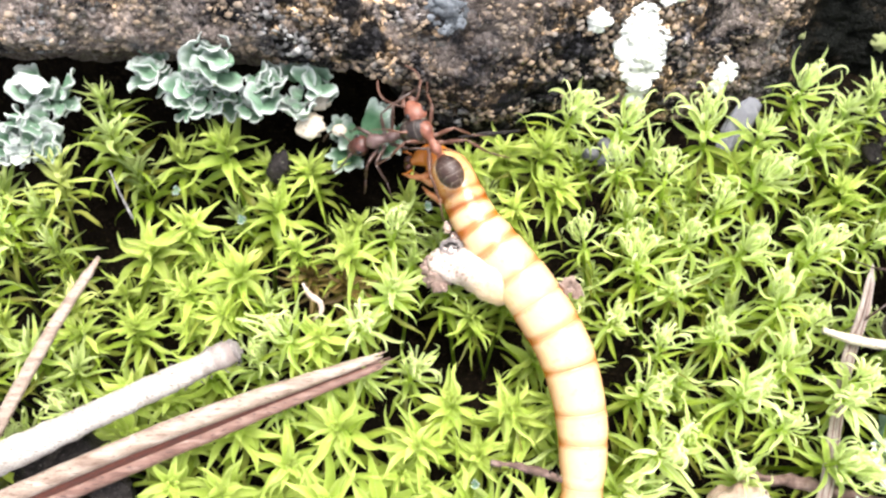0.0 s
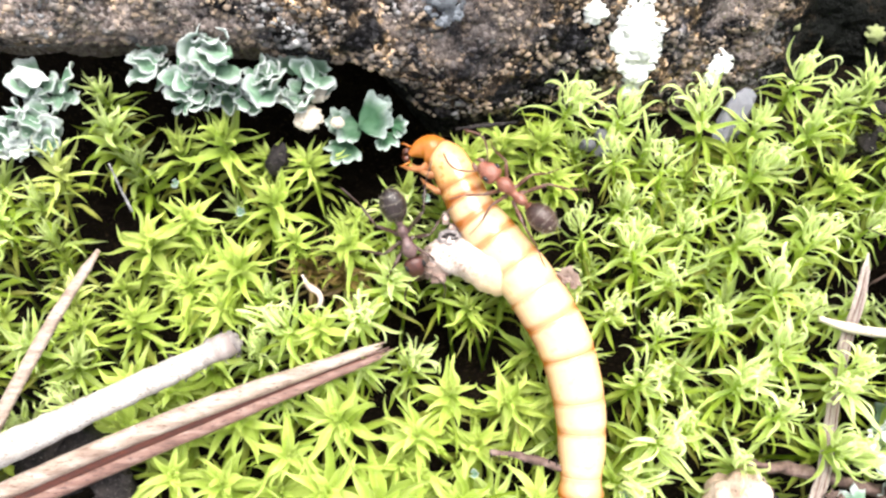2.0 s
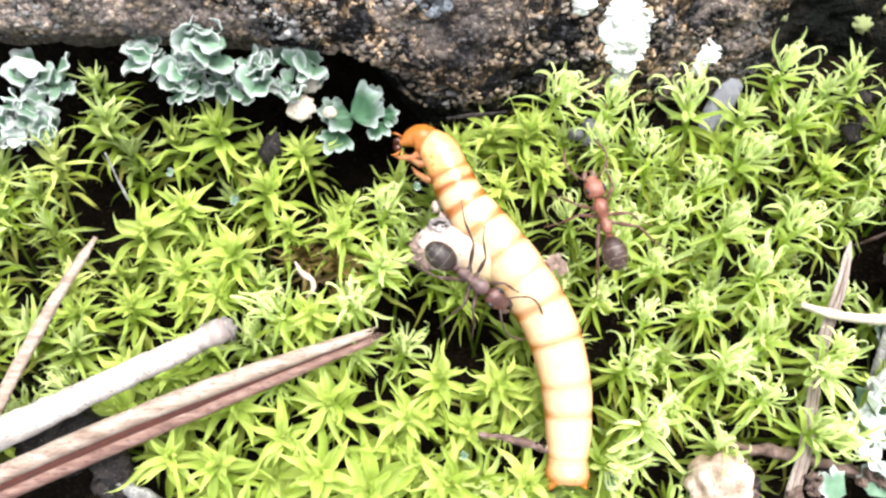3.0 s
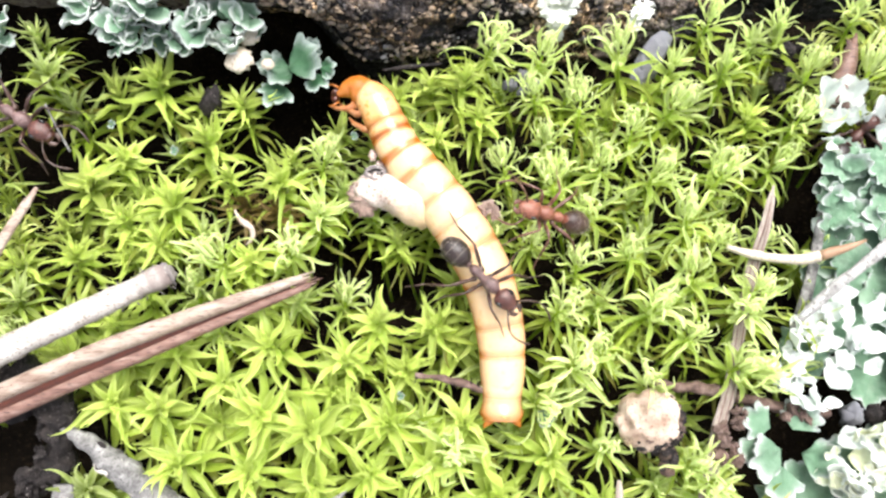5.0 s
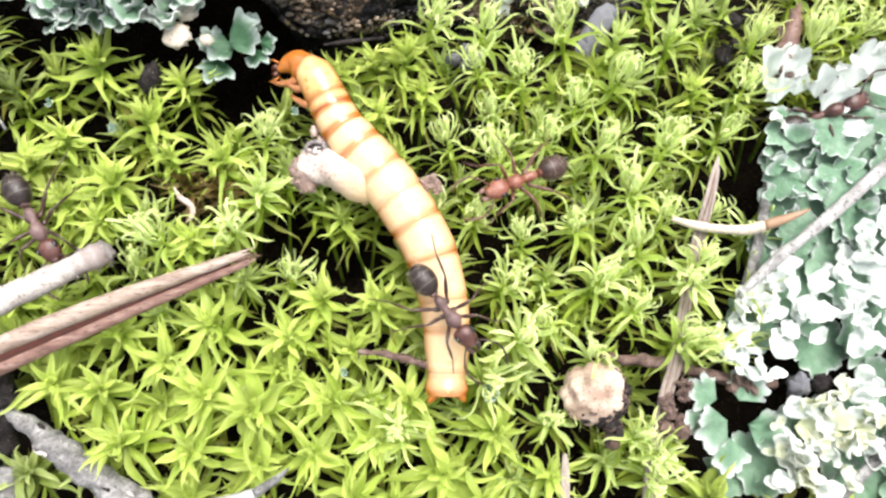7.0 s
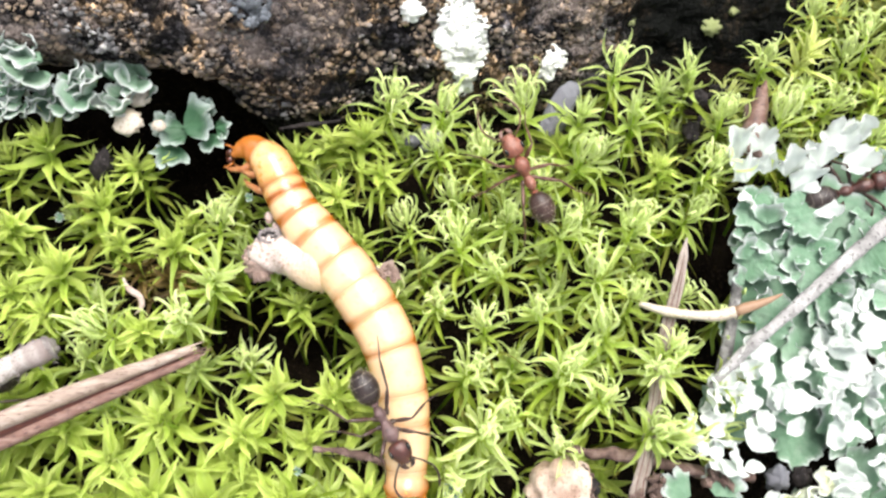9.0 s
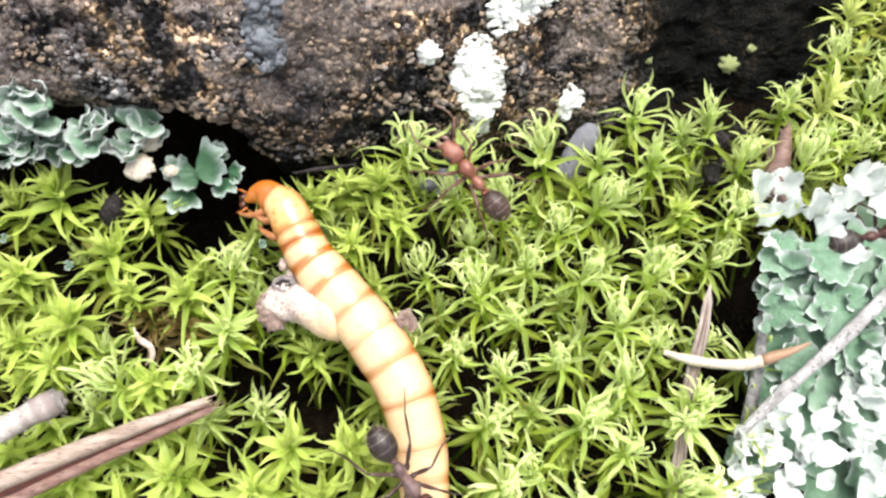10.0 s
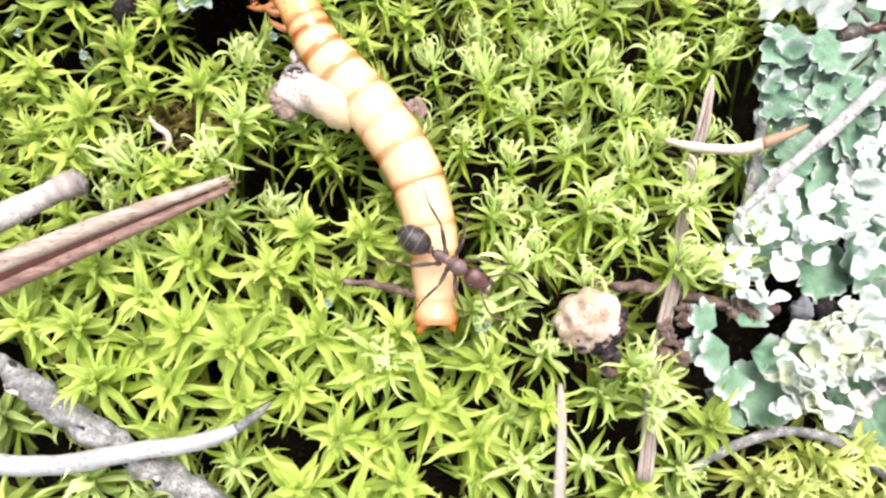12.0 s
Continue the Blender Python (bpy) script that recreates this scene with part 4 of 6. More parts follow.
def make_moss():
    LARVA_LINE = bend(WORM_LINE, 40)
    LYING = []
    for line in ([(-10.3, -8.2, 0), (-31, -18, 0)], [(-3, -9.1, 0), (-13.6, -12.9, 0), (-31, -20.4, 0)], [(22.8, -4.2, 0), (20.2, -14, 0), (17.5, -25, 0)],
                 [(-1.2, -20.2, 0), (-5.4, -21.9, 0), (-21, -21.6, 0)], [(14.2, -16.7, 0), (15.6, -17.4, 0)], [(2.4, -14.2, 0), (6, -15, 0)],
                 [(19.7, -7.75, 0), (26.8, -7.5, 0)], [(-17, -16.6, 0), (-9.4, -21.8, 0), (-1, -28, 0)], [(-0.6, -4.6, 0), (2.5, -4.6, 0)], [(-0.6, -0.5, 0), (0.8, -3.4, 0)]):
        LYING += bend(line, 28)
    rnd = random.Random(21)
    built = {}

    def meshes(kind, s, split):
        """The meshes of shoot number s of a kind: leaf by leaf and the stem, or all in one."""
        key = (kind, s, split)
        if key not in built:
            shape, base, material = {"star": ("star", 0, MOSS), "curled": ("curled", 100, MOSS_CURLED), "tall": ("tall", 200, MOSS_CURLED), "yellow": ("tall", 900, MOSS_YELLOW),
                                     "old": ("star", 950, MOSS_OLD)}[kind]
            geos = shoot_geos(shape, base + s)
            built[key] = [mesh_of("leaf", g, material) for g in geos] if split else [mesh_of("moss_shoot", joined(geos), material)]
        return built[key]

    spots = [(x, y, "star") for x, y in STARS] + [(x, y, "curled") for x, y in CURLS] + [(x, y, "tall") for x, y in TALLS]
    spots += [(-7.3, -4.4, "old"), (-5.3, -5.0, "old")]
    golden = [(26.6, -24.6), (28.5, -24.3), (30.4, -24.8), (27.5, -26.6), (25.0, -25.8), (29.4, -26.8), (31.8, -25.8), (23.4, -25.2), (32.6, -28.0), (25.8, -28.2)]
    spots += [(x, y, "yellow") for x, y in golden]
    tries, lower = 0, set()
    while tries < 16000:
        tries += 1
        x, y = rnd.uniform(-31, 42), rnd.uniform(-33, 16)
        if not moss_allowed(x, y):
            continue
        low = tries > 9000
        if noise.noise(Vector((x * 0.36, y * 0.36, 13))) > (0.28 if x < -13 else 0.44 if x < -5 or y < -12 else 0.55):
            continue
        if low and noise.noise(Vector((x * 0.33, y * 0.33, 7))) > (0.22 if x > -2 and y > -5 else -0.05 if y < -11 and x < 12 else 0.05 if x < 8 else -0.05):
            continue
        near = 1.9 if low and y < -13 else 1.7 if low else 2.65 if y < -12 and x < 12 else 1.95 if x > 24 and y > 3 else 2.45 if x > 6 else 2.2
        if any((x - a) ** 2 + (y - b) ** 2 < near * near for a, b, _ in spots):
            continue
        star = 0.62 if x < 6 else 0.45 if y < -17 else 0.2
        kind = "star" if rnd.random() < star else "curled" if rnd.random() < (0.85 if x > 6 else 0.4) else "tall"
        if (x > 24 and y > 4) or (x < -20 and y > -6) or (x > 26 and y < -22):
            kind = "yellow" if rnd.random() < 0.7 else "curled"
        if low:
            kind = {"curled": "tall", "star": "star"}.get(kind, kind)
            lower.add((x, y))
        spots.append((x, y, kind))
    spots.sort(key=lambda s: (s[0] - 5) ** 2 + 1.4 * (s[1] + 8) ** 2)
    rests = {}
    names = {"star": "bright green star-shaped moss shoot with spreading pointed leaves", "curled": "yellow-green moss shoot with tightly curled leaf tips",
             "tall": "tall leafy moss shoot with drooping leaves", "yellow": "golden-yellow leafy moss shoot", "old": "withered brown moss shoot"}
    for k, (x, y, kind) in enumerate(spots):
        z = 0.35 + 0.8 * noise.noise(Vector((x * 0.22, y * 0.22, 2))) + rnd.uniform(-0.6, 0.5)
        for hx, hy, rx, ry in GAPS:
            z -= 0.9 * max(0.0, min(1.0, 2.2 - math.hypot((x - hx) / rx, (y - hy) / ry)))
        if (x, y) in lower:
            z -= 2.3
        if (x, y) in golden:
            z = max(z, 1.3)
        if x > 25 and y > 4:
            z += 0.8
        z -= 3.6 * math.exp(-(((x - 0.4) / 4.2) ** 2 + ((y + 8.5) / 2.0) ** 4))
        if y > 2 and x < -2:
            z += 0.3
        gap = min(math.hypot(x - p[0], y - p[1]) for p in LARVA_LINE)
        lying = min(math.hypot(x - p[0], y - p[1]) for p in LYING)
        if (x, y) in OVER_BLADE:
            lying, z = 9.0, OVER_BLADE[(x, y)]
        z -= 1.2 * max(0.0, min(1.0, (2.2 - lying) / 1.2))
        z -= 1.3 * max(0.0, min(1.0, (2.6 - gap) / 1.4))
        if kind == "old":
            z -= 1.1
        lean = 8 + (26 if kind == "curled" else 32) * min(1, max(0, (y + 19) / 17))
        m = pose(x * MM, y * MM, z * MM, rnd.uniform(-14, 14) - lean, rnd.uniform(-18, 18), 0)
        m = m @ pose(0, 0, 0, 0, 0, rnd.uniform(0, 360))
        number = rnd.randrange(7)
        size = rnd.uniform(0.82, 1.22) * (1.26 if y < -12 and x < 12 else 1.0)
        if k < 160:
            ob = new("moss_shoot")
            ob.empty_display_size = 0.001
            ob.matrix_basis = m @ Matrix.Diagonal((size, size, size, 1))
            tagged(ob, names[kind], "moss", group="moss shoots of the cushion")
            pieces = meshes(kind, number, True)
            for n, me in enumerate(pieces):
                new("leaf" if n < len(pieces) - 1 else "stem", me).parent = ob
        elif k < 300:
            ob = new("moss_shoot", meshes(kind, number, False)[0])
            ob.matrix_basis = m @ Matrix.Diagonal((size, size, size, 1))
            tagged(ob, names[kind], "moss", group="moss shoots of the cushion")
        else:
            me = meshes(kind, number, False)[0]
            n = len(me.vertices)
            co = np.empty(n * 3, dtype=np.float32)
            me.vertices.foreach_get("co", co)
            mm = np.array(m)
            q = (co.reshape(-1, 3) * size) @ mm[:3, :3].T + mm[:3, 3]
            w = np.empty(n, dtype=np.float32)
            me.attributes["rim"].data.foreach_get("value", w)
            rests.setdefault(me.materials[0].name, (Geo(), me.materials[0]))[0].add((q / MM).tolist(), [tuple(p.vertices) for p in me.polygons], w.tolist())
    for name, (geo, material) in rests.items():
        label = {"moss_leaf_yellow": "golden-yellow outer part of the moss cushion", "curled_moss_leaf": "deep green curled outer part of the moss cushion"}.get(
            name, "bright green outer part of the moss cushion")
        tagged(part("moss_cushion", geo, material), label, "moss", kind="stuff")


# ---- larva and the stub it lies on ----
WORM_LINE = [(-1.75, 1.45, 0.9), (-0.75, 1.75, 1.1), (0.35, 0.95, 1.2), (1.0, -0.35, 1.2), (1.75, -1.85, 1.2), (2.9, -3.4, 1.25), (4.2, -5.05, 1.3), (5.35, -6.8, 1.3),
             (6.3, -8.6, 1.25), (6.85, -10.45, 1.15), (7.15, -12.3, 1.0), (7.2, -14.1, 0.85), (7.15, -15.6, 0.7), (7.1, -16.75, 0.7)]


def make_larva():
    t = thing("larva", "shiny banded orange beetle larva lying curved on the moss", "larva", at=(4, -5.95, -0.35))
    off = Vector((4, -6, 0))
    line = bend(WORM_LINE, 261)
    arc = [0.0]
    for a, b in zip(line, line[1:]):
        arc.append(arc[-1] + (b - a).length)
    total = arc[-1]

    def at(s):
        s = min(max(s, 0), total)
        k = min(int(np.searchsorted(arc, s)), len(arc) - 1)
        k = max(k, 1)
        u = (s - arc[k - 1]) / max(1e-6, arc[k] - arc[k - 1])
        return line[k - 1].lerp(line[k], u) - off

    def girth(s):
        u = s / total
        return lerp_table(u, [(0, 0.30), (0.03, 0.56), (0.06, 0.80), (0.12, 1.08), (0.22, 1.20), (0.35, 1.40), (0.5, 1.49), (0.62, 1.45), (0.75, 1.36), (0.88, 1.24), (0.935, 1.10), (0.955, 1.06), (0.985, 1.20), (1, 1.10)])[0]

    cuts = [0.0, 1.65, 3.85, 4.65, 5.85, 7.3, 9.1, 10.75, 12.5, 14.55, 16.9, 18.5, 20.8, total]
    bands = [0.0, 0.55, 0.6, 0.95, 0.95, 0.8, 0.6, 0.35, 0.6, 0.6, 0.4, 0.5, 0.35, 0.55]  # how dark each seam is
    for k, (a, b) in enumerate(zip(cuts, cuts[1:])):
        pts, rad, rims = [], [], []
        n = 25
        for i in range(n):
            u = i / (n - 1)
            s = a + (b - a) * u
            seam = math.exp(-(min(u, 1 - u) * (b - a) / 0.16) ** 2)
            r = girth(s) * (1.0 - (0.016 if k < 7 else 0.012) * seam + 0.006 * math.sin(math.pi * u) + 0.012 * noise.noise(Vector((s * 1.3, 4, 2))))
            if k == 12:
                r = girth(s)
            if k == 0:
                r *= 0.45 + 0.55 * min(1, u * 1.8) ** 0.5
            pts.append(at(s))
            rad.append(r)
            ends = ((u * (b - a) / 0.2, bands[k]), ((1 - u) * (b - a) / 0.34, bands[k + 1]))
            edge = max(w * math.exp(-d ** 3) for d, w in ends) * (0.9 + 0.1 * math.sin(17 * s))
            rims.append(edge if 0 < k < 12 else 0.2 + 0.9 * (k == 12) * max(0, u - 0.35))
        # flank: shade on the sides put into the skin colour, least beside the stub
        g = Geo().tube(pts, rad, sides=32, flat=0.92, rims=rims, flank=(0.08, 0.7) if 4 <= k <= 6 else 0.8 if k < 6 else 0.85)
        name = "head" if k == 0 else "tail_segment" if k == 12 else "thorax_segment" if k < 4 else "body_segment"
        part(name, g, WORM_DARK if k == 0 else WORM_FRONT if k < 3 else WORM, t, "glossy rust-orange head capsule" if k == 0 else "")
    # jaws, feelers, tail points, legs
    h = at(0.0)
    for sx in (-1, 1):
        part("jaw", Geo().tube([h + Vector((0.0, 0.22 * sx, -0.1)), h + Vector((-0.25, 0.18 * sx, -0.2)), h + Vector((-0.36, 0.04 * sx, -0.25))], [0.24, 0.17, 0.05], 7), JAW, t,
             "dark pointed jaw")
        part("feeler", Geo().tube([h + Vector((0.1, 0.4 * sx, 0.0)), h + Vector((-0.25, 0.6 * sx, 0.0)), h + Vector((-0.5, 0.62 * sx, -0.1))], [0.07, 0.06, 0.03], 6), WORM_DARK, t)
    e = at(total)
    for sx in (-1, 1):
        part("tail_point", Geo().tube([e + Vector((0.55 * sx, 0.25, 0.2)), e + Vector((0.85 * sx, -0.12, 0.2)), e + Vector((1.0 * sx, -0.42, 0.25))], [0.4, 0.26, 0.02], 8), WORM_DARK, t)
    for s in (1.7, 2.7, 3.8):
        p, q = at(s), at(s + 0.1)
        d = (q - p).normalized()
        side = Vector((d.y, -d.x, 0))
        for sx in (-1, 1):
            o = p + side * (0.85 * sx) if sx > 0 else p + side * 0.3 - Vector((0, 0, 0.7))
            g = Geo().tube([o, o + side * (0.40 * sx) - d * 0.15 + Vector((0, 0, 0.0)), o + side * (0.75 * sx) - d * 0.75 + Vector((0, 0, -0.1)),
                            o + side * (0.85 * sx) - d * 1.25 + Vector((0, 0, -0.3))], [0.27, 0.20, 0.13, 0.03], 9, wobble=0.4)
            part("leg", g, LEG_AMBER, t, "jointed amber leg")
    for s, r in ((15.2, 0.055), (15.5, 0.05), (18.2, 0.06), (9.0, 0.03)):
        p = at(s) + Vector((0.25, 0, girth(s) * 0.88))
        part("speck", Geo().ball(p, (r, r * 1.6, r * 0.6), nu=7, nv=5), JAW, t)
    return t


def make_stub():
    t = thing("root_stub", "knobbly cream-white root stub pressed against the larva", "root", at=(0.45, -4.5, -0.45))
    o = Vector((0.6, -4.6, 0))
    pts = bend([(3.5, -5.0, 0.75), (2.7, -4.75, 1.0), (1.95, -4.45, 1.1), (1.3, -4.25, 1.1), (0.7, -4.1, 1.0), (0.15, -4.15, 0.9), (-0.25, -4.4, 0.65)], 31)
    rad = [lerp_table(k / 30, [(0, 1.45), (0.15, 1.4), (0.3, 1.24), (0.45, 1.1), (0.62, 1.0), (0.8, 1.0), (0.92, 0.84), (1.0, 0.45)])[0] for k in range(31)]
    g = Geo().tube([p - o for p in pts], rad, 28, wobble=0.2, rims=[max(0.0, min(1.0, 1.25 - k / 12)) for k in range(31)])
    part("stub_body", g, STUB, t)
    rnd = random.Random(4)
    end = part("broken_end", Geo().ball(Vector((0.05, -4.6, 0.9)) - o, (0.75, 0.62, 0.6), nu=16, nv=10, rough=0.5, freq=3), STUB_END, t, "rough brownish-pink broken end")
    for _ in range(46):
        g = Geo()
        a = rnd.uniform(2.3, 4.6)
        d = rnd.uniform(0.75, 1.12)
        g.ball(Vector((0.35 + d * math.cos(a), -4.4 + d * math.sin(a), 1.0 + 1.2 * (1.1 - d) + rnd.uniform(-0.35, 0.2))) - o,
               (rnd.uniform(0.12, 0.34), rnd.uniform(0.12, 0.3), rnd.uniform(0.1, 0.22)), nu=9, nv=6, rough=0.8, freq=3, seed=rnd.random() * 9)
        part("flake", g, STUB_END, end)
    part("knob", Geo().ball(Vector((0.55, -3.55, 1.3)) - o, (0.72, 0.66, 0.62), nu=22, nv=14, rough=0.5, freq=3), STUB, t)
    g = Geo().tube([Vector((0.55 + 0.5 * math.cos(a), -3.25 + 0.34 * math.sin(a), 1.78 - 0.05 * math.sin(a))) - o for a in np.linspace(0, 6.2, 19)],
                   [0.13] * 19, 8, wobble=0.9)
    scar = part("scar", g, GREY_BROWN, t, "grey wrinkled scar")
    part("scar_fold", Geo().ball(Vector((0.55, -3.25, 1.68)) - o, (0.52, 0.36, 0.2), nu=22, nv=14, rough=1.0, freq=4), GREY_BROWN, scar)
    for x, y in ((0.30, -3.2), (0.74, -3.15), (0.58, -3.38), (0.52, -3.1), (0.85, -3.3)):
        part("pit", Geo().ball(Vector((x, y, 1.8)) - o, (0.19, 0.11, 0.1), nu=8, nv=6, rough=0.6), DARK_WOOD, scar)
    # pale folds of skin between the legs and the stub
    for x, y, r in ((0.35, -2.1, 0.26), (0.75, -2.75, 0.3)):
        part("skin_fold", Geo().ball(Vector((x, y, 0.9)) - o, (r * 0.8, r * 1.3, r * 0.8), nu=14, nv=9, rough=0.6, freq=3, seed=x), STUB, t)


# ---- twigs, needles, blades and litter ----
def stick(name, label, category, line, radii, material, sides=10, flat=1.0, wobble=0.08, n=24, group=""):
    c = Vector(line[len(line) // 2])
    t = thing(name, label, category, at=c, group=group)
    pts = [p - c for p in bend(line, n)]
    rad = [lerp_table(k / (n - 1), radii)[0] for k in range(n)]
    part("shaft", Geo().tube(pts, rad, sides, flat=flat, wobble=wobble, seed=c.x), material, t)
    return t, c


def make_sticks():
    rnd = random.Random(3)
    # pale twig with a blunt rough end
    c = Vector((-19.2, -12.5, 2.2))
    t = thing("twig", "thick bleached twig with a blunt grey-brown broken end", "twig", at=c)
    pts = [p - c for p in bend([(-10.65, -8.5, 1.5), (-13.9, -10.05, 1.8), (-19.3, -12.6, 2.0), (-24, -14.7, 1.6), (-31, -18.0, -0.5)], 60)]
    worn = [min(1.0, max(0.0, 1.0 - k / 11.0 + 0.25 * math.sin(2.1 * k))) for k in range(60)]
    # worn greys the broken end; flank paints shade along the twig's sides
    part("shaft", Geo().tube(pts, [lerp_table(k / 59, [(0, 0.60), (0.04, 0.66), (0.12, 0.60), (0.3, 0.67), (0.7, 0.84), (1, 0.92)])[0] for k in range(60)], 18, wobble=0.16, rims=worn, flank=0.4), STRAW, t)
    end = part("broken_end", Geo().ball(Vector((-10.65, -8.5, 1.5)) - c, (0.32, 0.60, 0.58), turn=Euler((0, 0, 0.45)).to_matrix(), nu=20, nv=12, rough=0.6, freq=4), GREY_BROWN, t,
               "fuzzy grey-brown broken end")
    for k in range(40):
        a, u = rnd.uniform(0, 6.28), rnd.uniform(0.0, 2.4) ** 1.2
        p = Vector((-10.75 - 0.9 * u + 0.3 * math.sin(a), -8.55 - 0.42 * u - 0.62 * math.sin(a), 1.5 + 0.62 * math.cos(a))) - c
        part("fibre", Geo().tube([p, p + Vector((rnd.uniform(-0.25, 0.25), -0.16 * math.sin(a), 0.16 * math.cos(a)))], [0.05, 0.015], 4), GREY_BROWN, end)
    # split double needle: two half-round leaves side by side, with a groove
    c = Vector((-13.0, -12.8, 1.7))
    t = thing("split_needle", "brown split pine needle pair with a dark groove", "pine needle", at=c)
    up = bend([(-3.5, -8.85, 1.6), (-8.2, -10.42, 1.9), (-13.7, -12.4, 2.1), (-19.3, -14.7, 1.9), (-25, -17.2, 1.2), (-31, -19.8, -0.8)], 30)
    lo = bend([(-3.15, -9.25, 1.5), (-8.2, -11.2, 1.5), (-13.6, -13.4, 1.6), (-19.2, -15.75, 1.4), (-25, -18.3, 0.8), (-31, -21.0, -1.2)], 30)
    part("upper_needle", Geo().tube([p - c for p in up], [0.2 + 0.27 * min(1, k / 9) ** 0.7 for k in range(30)], 12, wobble=0.1), STRAW_TAN, t, "pale tan upper half")
    part("lower_needle", Geo().tube([p - c for p in lo], [0.15 + 0.24 * min(1, k / 9) ** 0.7 for k in range(30)], 12, wobble=0.1), STRAW_BROWN, t, "reddish-brown lower half")
    mid = [(a + b) * 0.5 + Vector((0, 0, -0.1)) for a, b in zip(up, lo)]
    part("groove", Geo().tube([p - c for p in mid[1:]], [0.06 + 0.32 * min(1, k / 9) for k in range(29)], 8), JAW, t, "dark groove between the halves")
    for dx, dy, dz, ln, r in ((0.0, 0.12, 0.1, 0.75, 0.09), (0.05, -0.05, 0.12, 0.5, 0.08), (0.1, -0.2, 0.05, 0.8, 0.08), (0.3, -0.42, 0.0, 0.55, 0.08), (0.2, -0.3, -0.1, 0.9, 0.06)):
        p = Vector((-3.6 + dx, -8.88 + dy, 1.6 + dz)) - c
        part("splinter", Geo().tube([p - Vector((0.5, -0.0, 0)) + Vector((0, -0.17, 0)), p, p + Vector((ln, 0.33 * ln, 0.05))], [r, r, 0.02], 6), STRAW_BROWN if dy < -0.1 else STRAW_TAN, t)
    stick("pine_needle", "tan pine needle standing slantwise out of the moss", "pine needle",
          [(-17.9, -3.7, 1.2), (-20.0, -7.35, 1.3), (-22.6, -12.5, 1.2), (-25.5, -18, 0.4)], [(0, 0.12), (0.1, 0.28), (0.5, 0.38), (1, 0.42)], STRAW_TAN, 8, flat=0.6)
    t, c = stick("grey_twig", "rough weathered grey twig flecked with white", "twig",
          [(-17.0, -16.6, -0.2), (-14.9, -17.7, 0.2), (-13.3, -18.9, 0.4), (-11.4, -20.3, 0.5), (-9.4, -21.8, 0.3), (-7.1, -23.5, 0.2), (-4.6, -25.2, 0.0), (-1, -28, -0.6)],
          [(0, 0.25), (0.15, 0.5), (0.3, 0.75), (0.6, 0.7), (1, 0.8)], GREY_WOOD, 14, wobble=0.5, n=60)
    along = bend([(-14.9, -17.7, 0.2), (-13.3, -18.9, 0.4), (-11.4, -20.3, 0.5), (-9.4, -21.8, 0.3), (-7.1, -23.5, 0.2), (-4.6, -25.2, 0.0)], 60)
    for k in range(34):
        p, a = along[rnd.randrange(60)], rnd.uniform(-1.1, 1.1)
        s = rnd.uniform(0.10, 0.24)
        flake = Geo().ball(p - c + Vector((0.42 * math.sin(a), 0.5 * math.sin(a), 0.66 * math.cos(a))), (s * 1.5, s * 0.8, s * 0.35), turn=Euler((0.5 * a, 0, -0.7)).to_matrix(), nu=9, nv=6,
                           rough=0.9, freq=2.5, seed=k * 0.7)
        part("bark_flake", flake, STRAW if k % 3 else DARK_WOOD, t)
    t, c = stick("curved_twig", "thin smooth silvery curved twig with a pointed tip", "twig",
          [(-1.4, -20.15, 1.3), (-3.1, -21.3, 1.3), (-5.4, -21.9, 1.2), (-8.2, -22.1, 1.3), (-11.5, -22.5, 1.4), (-15, -22.3, 1.2), (-21, -21.6, 0.4)],
          [(0, 0.05), (0.1, 0.22), (0.3, 0.42), (0.6, 0.5), (1, 0.55)], SILVER, 14, wobble=0.14, n=44)
    part("twig_tip", Geo().tube([p - c for p in bend([(-1.25, -20.05, 1.31), (-1.9, -20.6, 1.45), (-3.0, -21.24, 1.32)], 9)], [0.03, 0.09, 0.13, 0.16, 0.19, 0.21, 0.24, 0.26, 0.27], 10, wobble=0.3),
         GREY_WOOD, t, "dull grey pointed tip")
    c = Vector((-17.6, -17.4, -1.2))
    t = thing("bark_piece", "charred black crumbling piece of bark", "bark", at=c)
    part("bark_chunk", Geo().tube([Vector(p) - c for p in bend([(-19.5, -13.6, -0.4), (-17.6, -15.2, -0.4), (-17.1, -17.2, -0.7), (-17.9, -19.3, -1.0), (-19.2, -20.4, -1.4)], 26)],
                                  [1.1, 1.1, 1.15, 1.15, 1.1, 1.05, 1.0, 1.0] + [0.85] * 10 + [0.8] * 8, 18, wobble=0.7), DARK_WOOD, t)
    part("bark_flake", Geo().ball(Vector((-20.4, -14.9, -0.6)) - c, (2.2, 1.5, 0.6), nu=20, nv=12, rough=0.5, freq=3), DARK_WOOD, t)
    spine = bend([(-19.5, -13.6, 0.2), (-17.6, -15.2, 0.3), (-17.1, -17.2, 0.0), (-17.9, -19.3, -0.3), (-19.2, -20.4, -0.7)], 40)
    for k in range(46):
        p, r = spine[rnd.randrange(40)], rnd.uniform(0.16, 0.5)
        g = Geo().ball(p - c + Vector((rnd.uniform(-0.9, 0.9), rnd.uniform(-0.6, 0.6), rnd.uniform(-0.2, 0.35))), (r, r * rnd.uniform(0.4, 0.9), r * 0.4),
                       turn=Euler((rnd.uniform(-0.8, 0.8), rnd.uniform(-0.8, 0.8), rnd.uniform(0, 6))).to_matrix(), nu=7, nv=5, rough=1.2, freq=2.4, seed=k * 0.9)
        part("bark_flake", g, DARK_WOOD, t, smooth=False)
